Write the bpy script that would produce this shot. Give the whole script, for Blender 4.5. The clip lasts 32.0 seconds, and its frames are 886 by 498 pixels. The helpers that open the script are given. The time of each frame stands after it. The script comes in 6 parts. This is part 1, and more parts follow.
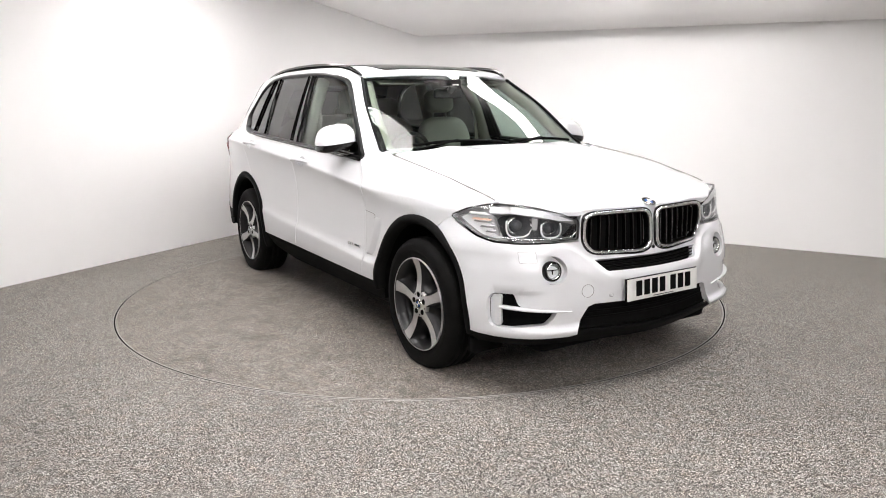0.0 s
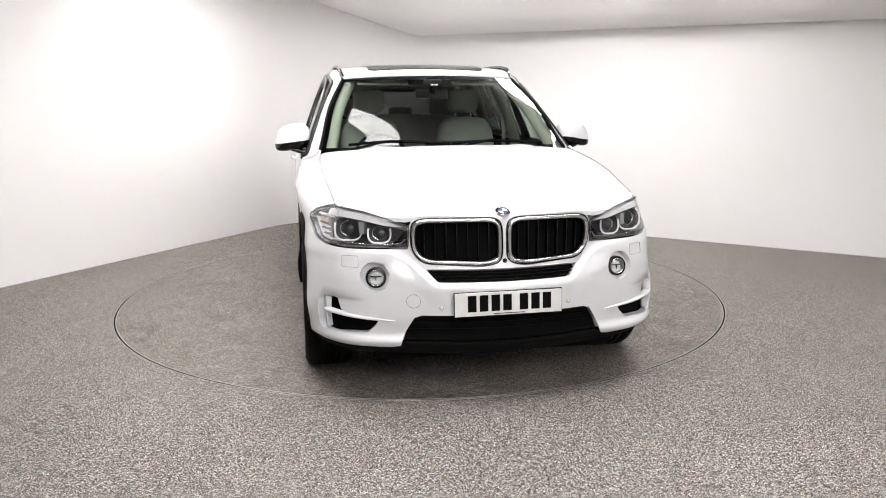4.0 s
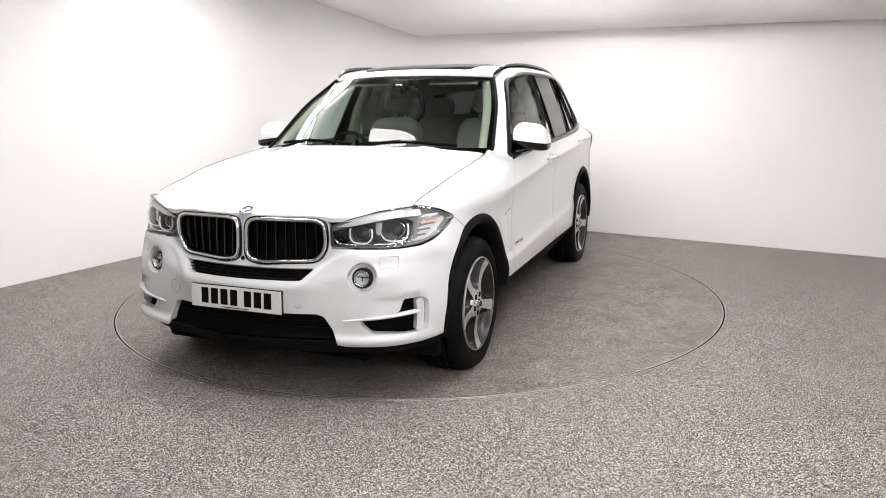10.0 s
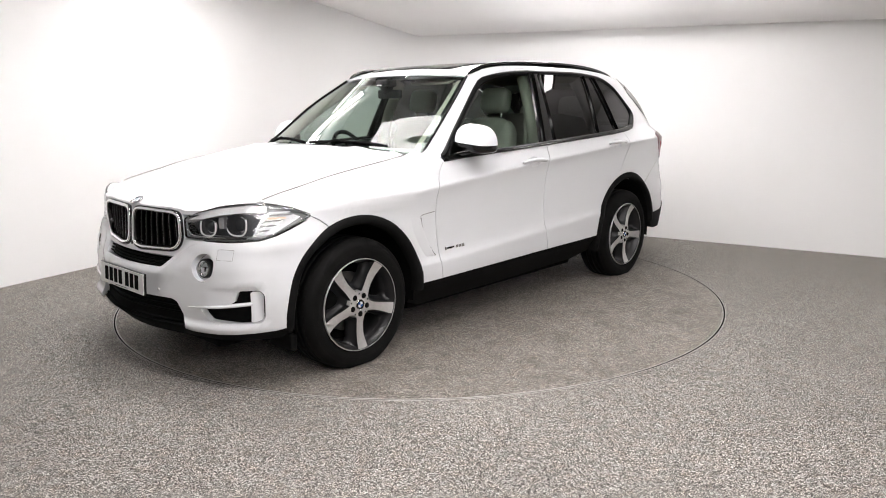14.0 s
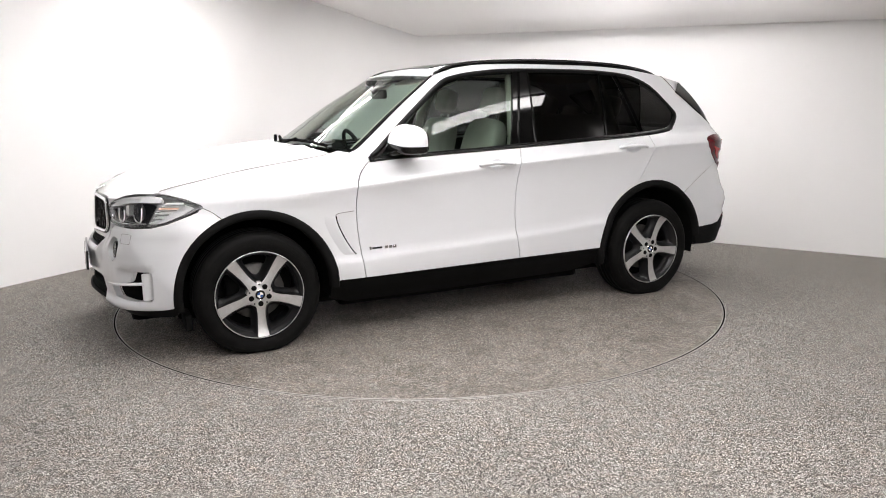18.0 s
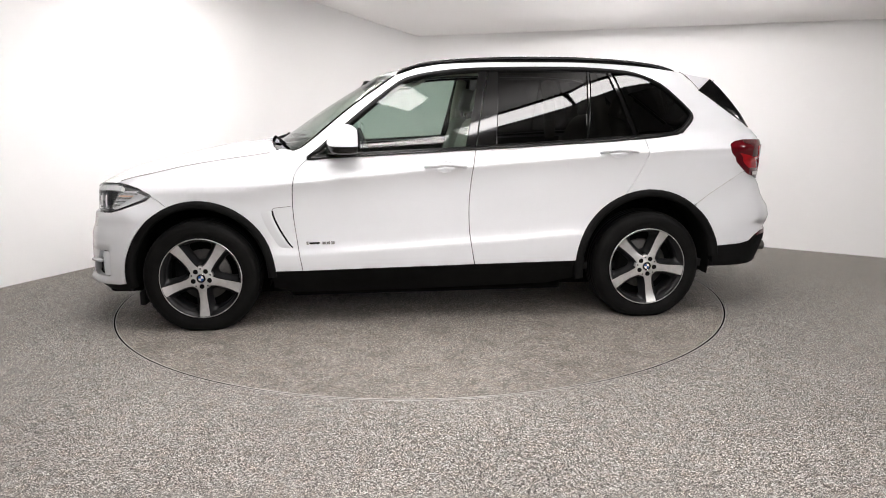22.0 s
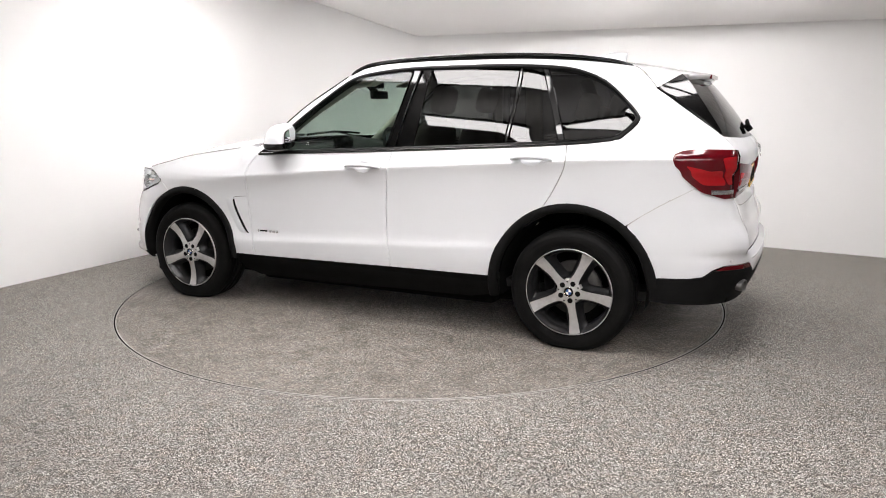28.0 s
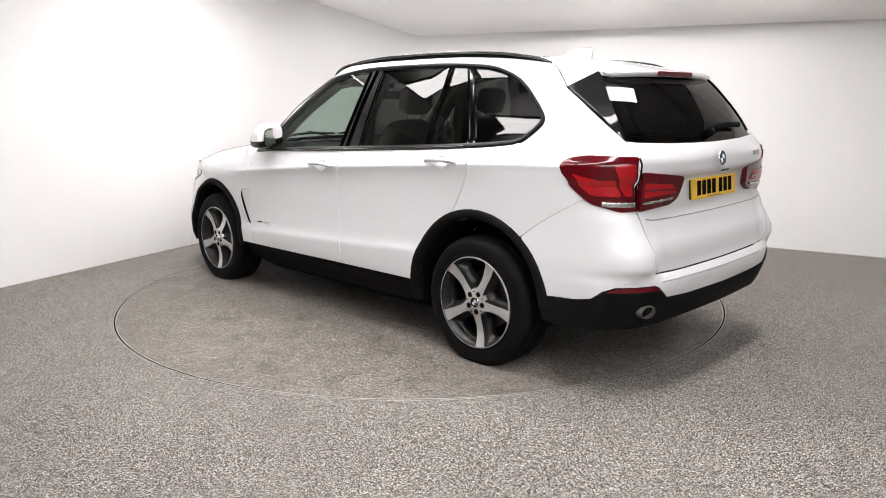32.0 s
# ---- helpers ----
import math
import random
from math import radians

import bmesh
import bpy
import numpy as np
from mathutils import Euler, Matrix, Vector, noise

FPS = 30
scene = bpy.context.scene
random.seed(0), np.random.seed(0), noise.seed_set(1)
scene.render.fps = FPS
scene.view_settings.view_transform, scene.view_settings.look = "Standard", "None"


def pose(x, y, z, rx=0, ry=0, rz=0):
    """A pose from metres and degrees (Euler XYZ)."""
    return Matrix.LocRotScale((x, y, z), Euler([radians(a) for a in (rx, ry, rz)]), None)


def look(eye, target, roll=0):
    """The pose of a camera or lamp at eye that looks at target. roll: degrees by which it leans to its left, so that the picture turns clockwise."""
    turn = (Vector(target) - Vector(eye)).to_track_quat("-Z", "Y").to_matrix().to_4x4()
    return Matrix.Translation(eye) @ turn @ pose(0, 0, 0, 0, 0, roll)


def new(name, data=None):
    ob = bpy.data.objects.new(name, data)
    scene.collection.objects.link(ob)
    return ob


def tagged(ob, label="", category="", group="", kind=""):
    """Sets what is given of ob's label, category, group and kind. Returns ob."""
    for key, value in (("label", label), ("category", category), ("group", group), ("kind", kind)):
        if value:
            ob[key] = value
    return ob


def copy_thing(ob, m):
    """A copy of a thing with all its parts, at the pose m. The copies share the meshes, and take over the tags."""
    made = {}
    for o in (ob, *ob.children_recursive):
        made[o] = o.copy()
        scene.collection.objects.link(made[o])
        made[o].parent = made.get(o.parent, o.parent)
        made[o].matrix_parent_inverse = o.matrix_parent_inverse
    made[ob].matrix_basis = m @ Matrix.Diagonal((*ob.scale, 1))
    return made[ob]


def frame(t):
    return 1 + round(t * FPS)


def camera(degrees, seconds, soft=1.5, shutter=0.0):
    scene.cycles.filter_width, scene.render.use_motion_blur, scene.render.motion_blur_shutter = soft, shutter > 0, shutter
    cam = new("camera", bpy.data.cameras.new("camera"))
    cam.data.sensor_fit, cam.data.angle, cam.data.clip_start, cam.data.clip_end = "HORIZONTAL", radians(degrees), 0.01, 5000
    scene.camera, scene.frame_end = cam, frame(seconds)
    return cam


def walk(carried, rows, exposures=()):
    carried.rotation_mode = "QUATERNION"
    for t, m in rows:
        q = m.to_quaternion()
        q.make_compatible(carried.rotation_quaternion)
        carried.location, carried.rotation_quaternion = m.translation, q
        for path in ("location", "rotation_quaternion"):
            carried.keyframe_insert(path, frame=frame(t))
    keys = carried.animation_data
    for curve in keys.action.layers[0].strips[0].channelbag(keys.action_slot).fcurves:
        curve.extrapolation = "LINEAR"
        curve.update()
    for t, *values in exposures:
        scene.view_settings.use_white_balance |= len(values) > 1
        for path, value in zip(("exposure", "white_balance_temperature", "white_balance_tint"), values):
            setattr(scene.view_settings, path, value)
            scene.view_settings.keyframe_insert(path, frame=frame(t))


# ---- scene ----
# The camera stands on a tripod; the car turns before it.
cam = camera(62.70, 32.0, soft=1.0)
EYE = (0.0, -5.618, 1.4266)
VIEW = look(EYE, (0.02854, -4.63757, 1.23181), -0.395)
walk(cam, [(0.0, VIEW), (32.0, VIEW)])

# ---- world and exposure ----
world = bpy.data.worlds.new("studio_world")
scene.world = world
world.use_nodes = True
world.node_tree.nodes["Background"].inputs[0].default_value = (0.9, 0.95, 1.0, 1)
world.node_tree.nodes["Background"].inputs[1].default_value = 0.0
scene.view_settings.exposure = -0.14


# ---- materials ----
def principled(name, colour, rough=0.5, metal=0.0, **more):
    m = bpy.data.materials.new(name)
    m.use_nodes = True
    b = m.node_tree.nodes["Principled BSDF"]
    b.inputs["Base Color"].default_value = (*colour, 1)
    b.inputs["Roughness"].default_value = rough
    b.inputs["Metallic"].default_value = metal
    for key, value in more.items():
        b.inputs[key.replace("_", " ")].default_value = value
    return m


def link(m, a, b):
    m.node_tree.links.new(a, b)


def add(m, kind, **values):
    n = m.node_tree.nodes.new(kind)
    for key, value in values.items():
        n.inputs[key.replace("_", " ")].default_value = value
    return n


def coords(m, scale=1.0):
    c = add(m, "ShaderNodeTexCoord")
    mp = add(m, "ShaderNodeMapping")
    mp.inputs["Scale"].default_value = (scale, scale, scale)
    link(m, c.outputs["Object"], mp.inputs["Vector"])
    return mp.outputs["Vector"]


def ramp(m, fac, stops):
    r = add(m, "ShaderNodeValToRGB")
    e = r.color_ramp.elements
    while len(e) < len(stops):
        e.new(0.5)
    for el, (p, c) in zip(e, stops):
        el.position, el.color = p, (*c, 1)
    link(m, fac, r.inputs["Fac"])
    return r.outputs["Color"]


def noise_tex(m, vec, scale, detail=4.0, rough=0.6):
    n = add(m, "ShaderNodeTexNoise", Scale=scale, Detail=detail, Roughness=rough)
    link(m, vec, n.inputs["Vector"])
    return n.outputs["Fac"]


def blend(m, mode, fac, a, b):
    n = m.node_tree.nodes.new("ShaderNodeMix")
    n.data_type, n.blend_type = "RGBA", mode
    for socket, value in ((n.inputs[0], fac), (n.inputs[6], a), (n.inputs[7], b)):
        if isinstance(value, (int, float)):
            socket.default_value = value
        elif isinstance(value, tuple):
            socket.default_value = (*value, 1)
        else:
            link(m, value, socket)
    return n.outputs[2]


def bump(m, height, strength, distance):
    b = m.node_tree.nodes["Principled BSDF"]
    n = add(m, "ShaderNodeBump", Strength=strength, Distance=distance)
    link(m, height, n.inputs["Height"])
    link(m, n.outputs["Normal"], b.inputs["Normal"])


def varied(name, c1, c2, rough, scale, bump_scale=0, bump_by=0.001, metal=0.0, strength=0.5, **more):
    """Two tones mingled by noise, with fine relief."""
    m = principled(name, c1, rough, metal, **more)
    v = coords(m)
    b = m.node_tree.nodes["Principled BSDF"]
    link(m, ramp(m, noise_tex(m, v, scale, 6.0), [(0.35, c1), (0.65, c2)]), b.inputs["Base Color"])
    if bump_scale:
        bump(m, noise_tex(m, v, bump_scale, 3.0), strength, bump_by)
    return m


def speckled(name, tones, grain, patch_lo, patch_hi, rough, streak=False):
    """Resin-bound stone chips: a chip a cell, with wide dull patches."""
    m = principled(name, tones[2], rough, 0.0, Specular_IOR_Level=0.35)
    b = m.node_tree.nodes["Principled BSDF"]
    v = coords(m)
    chip = add(m, "ShaderNodeTexVoronoi", Scale=grain, Randomness=1.0)
    link(m, v, chip.inputs["Vector"])
    sep = add(m, "ShaderNodeSeparateColor")
    link(m, chip.outputs["Color"], sep.inputs["Color"])
    n = len(tones)
    col = ramp(m, sep.outputs[0], [(i / (n - 1), c) for i, c in enumerate(tones)])
    wide = ramp(m, noise_tex(m, v, 0.9, 8.0, 0.7), [(0.3, patch_lo), (0.7, patch_hi)])
    col = blend(m, "MULTIPLY", 1.0, col, wide)
    mid = add(m, "ShaderNodeTexNoise", Scale=70.0, Detail=6.0, Roughness=0.85)
    link(m, v, mid.inputs["Vector"])
    col = blend(m, "MULTIPLY", 1.0, col, ramp(m, mid.outputs["Fac"], [(0.30, (0.80, 0.79, 0.78)), (0.5, (0.86, 0.86, 0.86)), (0.70, (0.92, 0.92, 0.91))]))
    tint = add(m, "ShaderNodeTexNoise", Scale=14.0, Detail=5.0, Roughness=0.8)
    link(m, v, tint.inputs["Vector"])
    col = blend(m, "MULTIPLY", 1.0, col, ramp(m, tint.outputs["Fac"], [(0.34, (1.0, 0.93, 0.86)), (0.5, (0.97, 0.97, 0.96)), (0.66, (0.91, 0.97, 0.97))]))
    if streak:
        sp = add(m, "ShaderNodeTexNoise", Scale=5.0, Detail=8.0, Roughness=0.75, Distortion=0.6)
        link(m, v, sp.inputs["Vector"])
        col = blend(m, "MULTIPLY", 1.0, col, ramp(m, sp.outputs["Fac"], [(0.33, (0.62, 0.60, 0.58)), (0.50, (0.90, 0.89, 0.88)), (0.66, (1.06, 1.06, 1.06))]))
    link(m, col, b.inputs["Base Color"])
    bump(m, chip.outputs["Distance"], 0.5, 0.002)
    return m


def pane(name, tint, gloss_rough=0.0, ior=1.5):
    """A single sheet of tinted glass that mirrors more at a slant."""
    m = bpy.data.materials.new(name)
    m.use_nodes = True
    t = m.node_tree
    t.nodes.clear()
    out = t.nodes.new("ShaderNodeOutputMaterial")
    mixer = t.nodes.new("ShaderNodeMixShader")
    clear = t.nodes.new("ShaderNodeBsdfTransparent")
    shine = t.nodes.new("ShaderNodeBsdfGlossy")
    facing_away = t.nodes.new("ShaderNodeLayerWeight")
    facing_away.inputs["Blend"].default_value = 0.5
    slant = t.nodes.new("ShaderNodeMath")
    slant.operation = "POWER"
    slant.inputs[1].default_value = 5.0
    f = t.nodes.new("ShaderNodeMath")
    f.operation = "MULTIPLY_ADD"
    plain = ((ior - 1) / (ior + 1)) ** 2
    f.inputs[1].default_value, f.inputs[2].default_value = 1 - plain, plain
    t.links.new(facing_away.outputs["Facing"], slant.inputs[0])
    t.links.new(slant.outputs[0], f.inputs[0])
    clear.inputs["Color"].default_value = (*tint, 1)
    shine.inputs["Roughness"].default_value = gloss_rough
    t.links.new(f.outputs[0], mixer.inputs[0])
    t.links.new(clear.outputs[0], mixer.inputs[1])
    t.links.new(shine.outputs[0], mixer.inputs[2])
    t.links.new(mixer.outputs[0], out.inputs[0])
    return m


def glow(name, colour, strength):
    m = principled(name, (0.8, 0.8, 0.8), 0.6)
    b = m.node_tree.nodes["Principled BSDF"]
    b.inputs["Emission Color"].default_value = (*colour, 1)
    b.inputs["Emission Strength"].default_value = strength
    return m


WALL = varied("white_wall_paint", (0.89, 0.888, 0.885), (0.875, 0.872, 0.868), 0.9, 1.2, 60, 0.0008, strength=0.2)
# For walls out of view; the grey is set to curb low bounce light.
WALLUNSEEN = varied("unseen_wall_grey", (0.33, 0.327, 0.323), (0.30, 0.297, 0.293), 0.9, 1.2, 60, 0.0008, strength=0.2)
CEIL = varied("ceiling_paint", (0.90, 0.893, 0.885), (0.885, 0.878, 0.87), 0.9, 1.5, 50, 0.0006, strength=0.2)
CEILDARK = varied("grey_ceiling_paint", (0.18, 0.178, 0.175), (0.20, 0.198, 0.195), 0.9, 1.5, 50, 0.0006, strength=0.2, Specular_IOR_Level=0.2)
FLOOR = speckled("stone_chip_floor", [(0.010, 0.008, 0.006), (0.050, 0.043, 0.038), (0.203, 0.188, 0.174), (0.385, 0.362, 0.338), (0.98, 0.95, 0.91)], 312, (0.80, 0.79, 0.78), (1.0, 0.99, 0.98), 0.75)
DISC = speckled("worn_turntable_top", [(0.025, 0.021, 0.018), (0.104, 0.092, 0.082), (0.236, 0.215, 0.197), (0.348, 0.325, 0.304), (0.82, 0.775, 0.73)], 240, (0.84, 0.83, 0.81), (1.0, 0.99, 0.97), 0.62, True)
STEEL = varied("brushed_steel_edge", (0.52, 0.50, 0.475), (0.38, 0.365, 0.345), 0.55, 20, metal=0.9)
PAINT = principled("white_pearl_paint", (0.712, 0.722, 0.742), 0.42, 0.0, Coat_Weight=0.9, Coat_Roughness=0.05, Coat_IOR=1.45)
_v = coords(PAINT)
bump(PAINT, noise_tex(PAINT, _v, 900, 2.0), 0.05, 0.0002)
CLAD = varied("grained_black_plastic", (0.0045, 0.0045, 0.0045), (0.007, 0.007, 0.007), 0.72, 6, 900, 0.0004, Specular_IOR_Level=0.09)
GLOSS = principled("gloss_black_trim", (0.003, 0.003, 0.003), 0.06, 0.0, Specular_IOR_Level=0.5)
MATT = varied("matt_black", (0.002, 0.002, 0.002), (0.004, 0.004, 0.004), 0.9, 8, Specular_IOR_Level=0.1)
EDGE = principled("satin_black_trim", (0.004, 0.004, 0.004), 0.30, 0.0, Specular_IOR_Level=0.15)
CHROME = principled("chrome", (0.86, 0.86, 0.87), 0.08, 1.0)
SATIN = varied("satin_chrome", (0.62, 0.62, 0.62), (0.55, 0.55, 0.55), 0.25, 30, metal=1.0)
RUBBER = varied("tyre_rubber", (0.0045, 0.0045, 0.0045), (0.0075, 0.0073, 0.007), 0.65, 9, 300, 0.0004, Specular_IOR_Level=0.09)
ALLOY = varied("machined_alloy_face", (0.57, 0.565, 0.558), (0.50, 0.495, 0.488), 0.32, 40, metal=0.55)
ANTHRACITE = varied("anthracite_alloy_paint", (0.014, 0.014, 0.015), (0.021, 0.021, 0.022), 0.34, 12, metal=0.3)
CLEAR = pane("clear_green_glass", (0.54, 0.63, 0.58), 0.0, 1.42)
SCREEN = pane("windscreen_glass", (0.60, 0.67, 0.63), 0.0, 1.40)
DARK = pane("privacy_glass", (0.068, 0.068, 0.067))
LENS = pane("clear_lamp_lens", (0.93, 0.94, 0.95))
RED = principled("red_lamp_lens", (0.36, 0.006, 0.010), 0.14, 0.0, Specular_IOR_Level=0.4)
DARKRED = principled("deep_red_lamp_lens", (0.085, 0.002, 0.005), 0.08, 0.0, Specular_IOR_Level=0.45)
AMBER = principled("amber_reflector", (0.80, 0.55, 0.42), 0.3)
LAMPWHITE = principled("lamp_reflector", (0.90, 0.905, 0.91), 0.25, 0.1)
LAMPSILVER = principled("lamp_housing_silver", (0.66, 0.665, 0.67), 0.24, 0.6)
LAMPGREY = principled("lamp_housing_grey", (0.050, 0.052, 0.056), 0.28, 0.5)
BLUE = principled("blue_enamel", (0.03, 0.09, 0.28), 0.15, 0.0, Coat_Weight=1.0)
WHITE = principled("white_enamel", (0.82, 0.82, 0.82), 0.2, 0.0, Coat_Weight=1.0)
PLATEW = varied("white_plate_sheet", (0.78, 0.78, 0.76), (0.73, 0.73, 0.71), 0.3, 8)
PLATEY = varied("yellow_plate_sheet", (0.86, 0.52, 0.015), (0.80, 0.47, 0.012), 0.3, 8)
LEATHER = varied("cream_leather", (0.45, 0.435, 0.395), (0.40, 0.385, 0.35), 0.5, 9, 260, 0.0006)
LININGS = varied("pale_cabin_lining", (0.52, 0.50, 0.44), (0.47, 0.45, 0.39), 0.85, 9, 300, 0.0004)
CABIN = varied("black_cabin_plastic", (0.010, 0.010, 0.010), (0.016, 0.016, 0.016), 0.75, 10, 500, 0.0004, Specular_IOR_Level=0.25)
MIRROR = principled("mirror_glass", (0.9, 0.9, 0.9), 0.0, 1.0)
PANEL = glow("light_panel_diffuser", (1.0, 0.957, 0.953), 25.4)


# ---- building helpers ----
def part(name, shape, material, parent=None, label="", smooth=True):
    """Link a bmesh, or (verts, faces), as one mesh object under a thing or part."""
    me = bpy.data.meshes.new(name)
    if isinstance(shape, tuple):
        me.from_pydata([tuple(v) for v in shape[0]], [], shape[1])
        me.update()
    else:
        shape.to_mesh(me)
        shape.free()
    for m in material if isinstance(material, (list, tuple)) else [material]:
        me.materials.append(m)
    me.polygons.foreach_set("use_smooth", [smooth] * len(me.polygons))
    if isinstance(shape, tuple) and len(shape) == 3:
        me.normals_split_custom_set_from_vertices([tuple(n) for n in shape[2]])
    ob = new(name, me)
    if parent:
        ob.parent = parent
    if label:
        ob["label"] = label
    return ob


def merge(*shapes):
    verts, faces = [], []
    for v, f in shapes:
        k = len(verts)
        verts += [tuple(p) for p in v]
        faces += [tuple(i + k for i in q) for q in f]
    return verts, faces


def mirrored(shape):
    v, f = shape[:2]
    out = [(p[0], -p[1], p[2]) for p in v], [tuple(reversed(q)) for q in f]
    return (*out, [(n[0], -n[1], n[2]) for n in shape[2]]) if len(shape) == 3 else out


def moved(shape, m):
    return [tuple(m @ Vector(p)) for p in shape[0]], list(shape[1])


def from_bm(bm):
    bm.verts.ensure_lookup_table()
    bm.verts.index_update()
    s = [tuple(v.co) for v in bm.verts], [tuple(v.index for v in f.verts) for f in bm.faces]
    bm.free()
    return s


def box(sx, sy, sz, at=(0, 0, 0), bevel=0.0, segs=2, m=None):
    bm = bmesh.new()
    bmesh.ops.create_cube(bm, size=1.0)
    for v in bm.verts:
        v.co = Vector((v.co.x * sx, v.co.y * sy, v.co.z * sz))
    if bevel:
        bmesh.ops.bevel(bm, geom=bm.edges[:], offset=bevel, segments=segs, affect="EDGES", profile=0.6)
    s = from_bm(bm)
    if m is not None:
        s = moved(s, m)
    return moved(s, Matrix.Translation(at))


def revolve(profile, n=48, closed=False):
    """Spin (radius, height) pairs about the z axis."""
    verts, faces = [], []
    k = len(profile)
    for i in range(n):
        a = 2 * math.pi * i / n
        verts += [(r * math.cos(a), r * math.sin(a), h) for r, h in profile]
    for i in range(n):
        for j in range(k if closed else k - 1):
            a, b = i * k + j, i * k + (j + 1) % k
            c, d = ((i + 1) % n) * k + (j + 1) % k, ((i + 1) % n) * k + j
            faces.append((a, d, c, b))
    return verts, faces


def tube(path, radius, n=8, squash=1.0, taper=None, up=(0, 0, 1)):
    """A rod along a path; squash flattens it upwards."""
    pts = [Vector(p) for p in path]
    verts, faces = [], []
    for i, p in enumerate(pts):
        d = (pts[min(i + 1, len(pts) - 1)] - pts[max(i - 1, 0)]).normalized()
        side = d.cross(Vector(up))
        side = side.normalized() if side.length > 1e-6 else Vector((1, 0, 0))
        top = side.cross(d)
        r = radius * (taper[i] if taper else 1.0)
        for k in range(n):
            a = 2 * math.pi * k / n
            verts.append(p + side * (r * math.cos(a)) + top * (r * squash * math.sin(a)))
    for i in range(len(pts) - 1):
        for k in range(n):
            a, b = i * n + k, i * n + (k + 1) % n
            faces.append((a, b, b + n, a + n))
    faces.append(tuple(reversed(range(n))))
    faces.append(tuple(range((len(pts) - 1) * n, len(pts) * n)))
    return verts, faces


def curve(points, per=6, closed=False):
    """Points of a smooth line through the given ones (any dimension)."""
    P = [np.array(p, float) for p in points]
    n, out = len(P), []
    for i in range(n if closed else n - 1):
        a = P[(i - 1) % n] if closed else P[max(i - 1, 0)]
        b, c = P[i], P[(i + 1) % n]
        d = P[(i + 2) % n] if closed else P[min(i + 2, n - 1)]
        for k in range(per):
            t = k / per
            out.append(0.5 * (2 * b + (c - a) * t + (2 * a - 5 * b + 4 * c - d) * t * t + (3 * b - 3 * c + d - a) * t ** 3))
    if not closed:
        out.append(P[-1])
    return [tuple(p) for p in out]


def table(x, pts):
    """Smooth look-up in a table of (x, value)."""
    if x <= pts[0][0]:
        return pts[0][1]
    if x >= pts[-1][0]:
        return pts[-1][1]
    for i in range(len(pts) - 1):
        if x <= pts[i + 1][0]:
            break
    (x0, y0), (x1, y1) = pts[i], pts[i + 1]
    h, s = x1 - x0, (y1 - y0) / (x1 - x0)

    def slope(j):
        if j <= 0 or j >= len(pts) - 1:
            return None
        a = (pts[j][1] - pts[j - 1][1]) / (pts[j][0] - pts[j - 1][0])
        b = (pts[j + 1][1] - pts[j][1]) / (pts[j + 1][0] - pts[j][0])
        return 0.0 if a * b <= 0 else 2 * a * b / (a + b)

    m0, m1 = slope(i), slope(i + 1)
    m0, m1 = s if m0 is None else m0, s if m1 is None else m1
    t = (x - x0) / h
    return (2 * t ** 3 - 3 * t * t + 1) * y0 + (t ** 3 - 2 * t * t + t) * h * m0 + (3 * t * t - 2 * t ** 3) * y1 + (t ** 3 - t * t) * h * m1


# ---- the room ----
BEND = curve([(-2.05, 2.645, 2.82), (-1.86, 2.99, 2.815), (-1.71, 3.21, 2.77), (-1.53, 3.36, 2.725), (-1.33, 3.46, 2.663), (-1.1, 3.535, 2.592), (-0.55, 3.68, 2.418), (-0.20, 3.752, 2.315), (-0.03, 3.768, 2.268), (0.14, 3.682, 2.261), (0.45, 3.473, 2.252)], 3)
CORNERS = [(-6.0, -4.52)] + [p[:2] for p in BEND] + [(4.31, 0.87), (6.6, -0.68), (6.6, -8.5), (-6.0, -8.5)]
TOPS = [2.80] + [p[2] for p in BEND] + [2.14, 2.07, 2.80, 2.80]
FIELD = [(2.7, 0.7, 2.64), (1.4, 1.3, 2.64), (0, -3.0, 3.05), (3, -3.5, 3.05), (-3, -3.5, 3.05), (0.0, 0.3, 2.86), (2.2, -0.5, 2.72), (0.8, -1.5, 2.95), (4.0, -2.0, 2.85), (-0.8, 1.9, 2.80)]
EDGE_TOPS = []
for _i in range(len(CORNERS)):
    _a, _b, _p, _q = Vector(CORNERS[_i]), Vector(CORNERS[(_i + 1) % len(CORNERS)]), TOPS[_i], TOPS[(_i + 1) % len(CORNERS)]
    _n = max(1, int((_b - _a).length / 0.15))
    EDGE_TOPS += [(*(_a + (_b - _a) * k / _n), _p + (_q - _p) * k / _n) for k in range(_n)]
EDGE_TOPS = np.array(EDGE_TOPS + FIELD * 6)


def ceiling_height(x, y):
    """The ceiling's height: straight along the tops of the walls, easing to the higher middle."""
    d = (EDGE_TOPS[:, 0] - x) ** 2 + (EDGE_TOPS[:, 1] - y) ** 2 + 1e-7
    k = d ** -2.0
    return float((k * EDGE_TOPS[:, 2]).sum() / k.sum())


def inside(p, poly):
    hit, n = False, len(poly)
    for i in range(n):
        (x0, y0), (x1, y1) = poly[i][:2], poly[(i + 1) % n][:2]
        if (y0 > p[1]) != (y1 > p[1]) and p[0] < (x1 - x0) * (p[1] - y0) / (y1 - y0) + x0:
            hit = not hit
    return hit


def dense(poly, step):
    out, n = [], len(poly)
    for i in range(n):
        a, b = np.array(poly[i]), np.array(poly[(i + 1) % n])
        k = max(1, int(math.ceil(np.linalg.norm(b - a) / step)))
        out += [tuple(a + (b - a) * j / k) for j in range(k)]
    return out


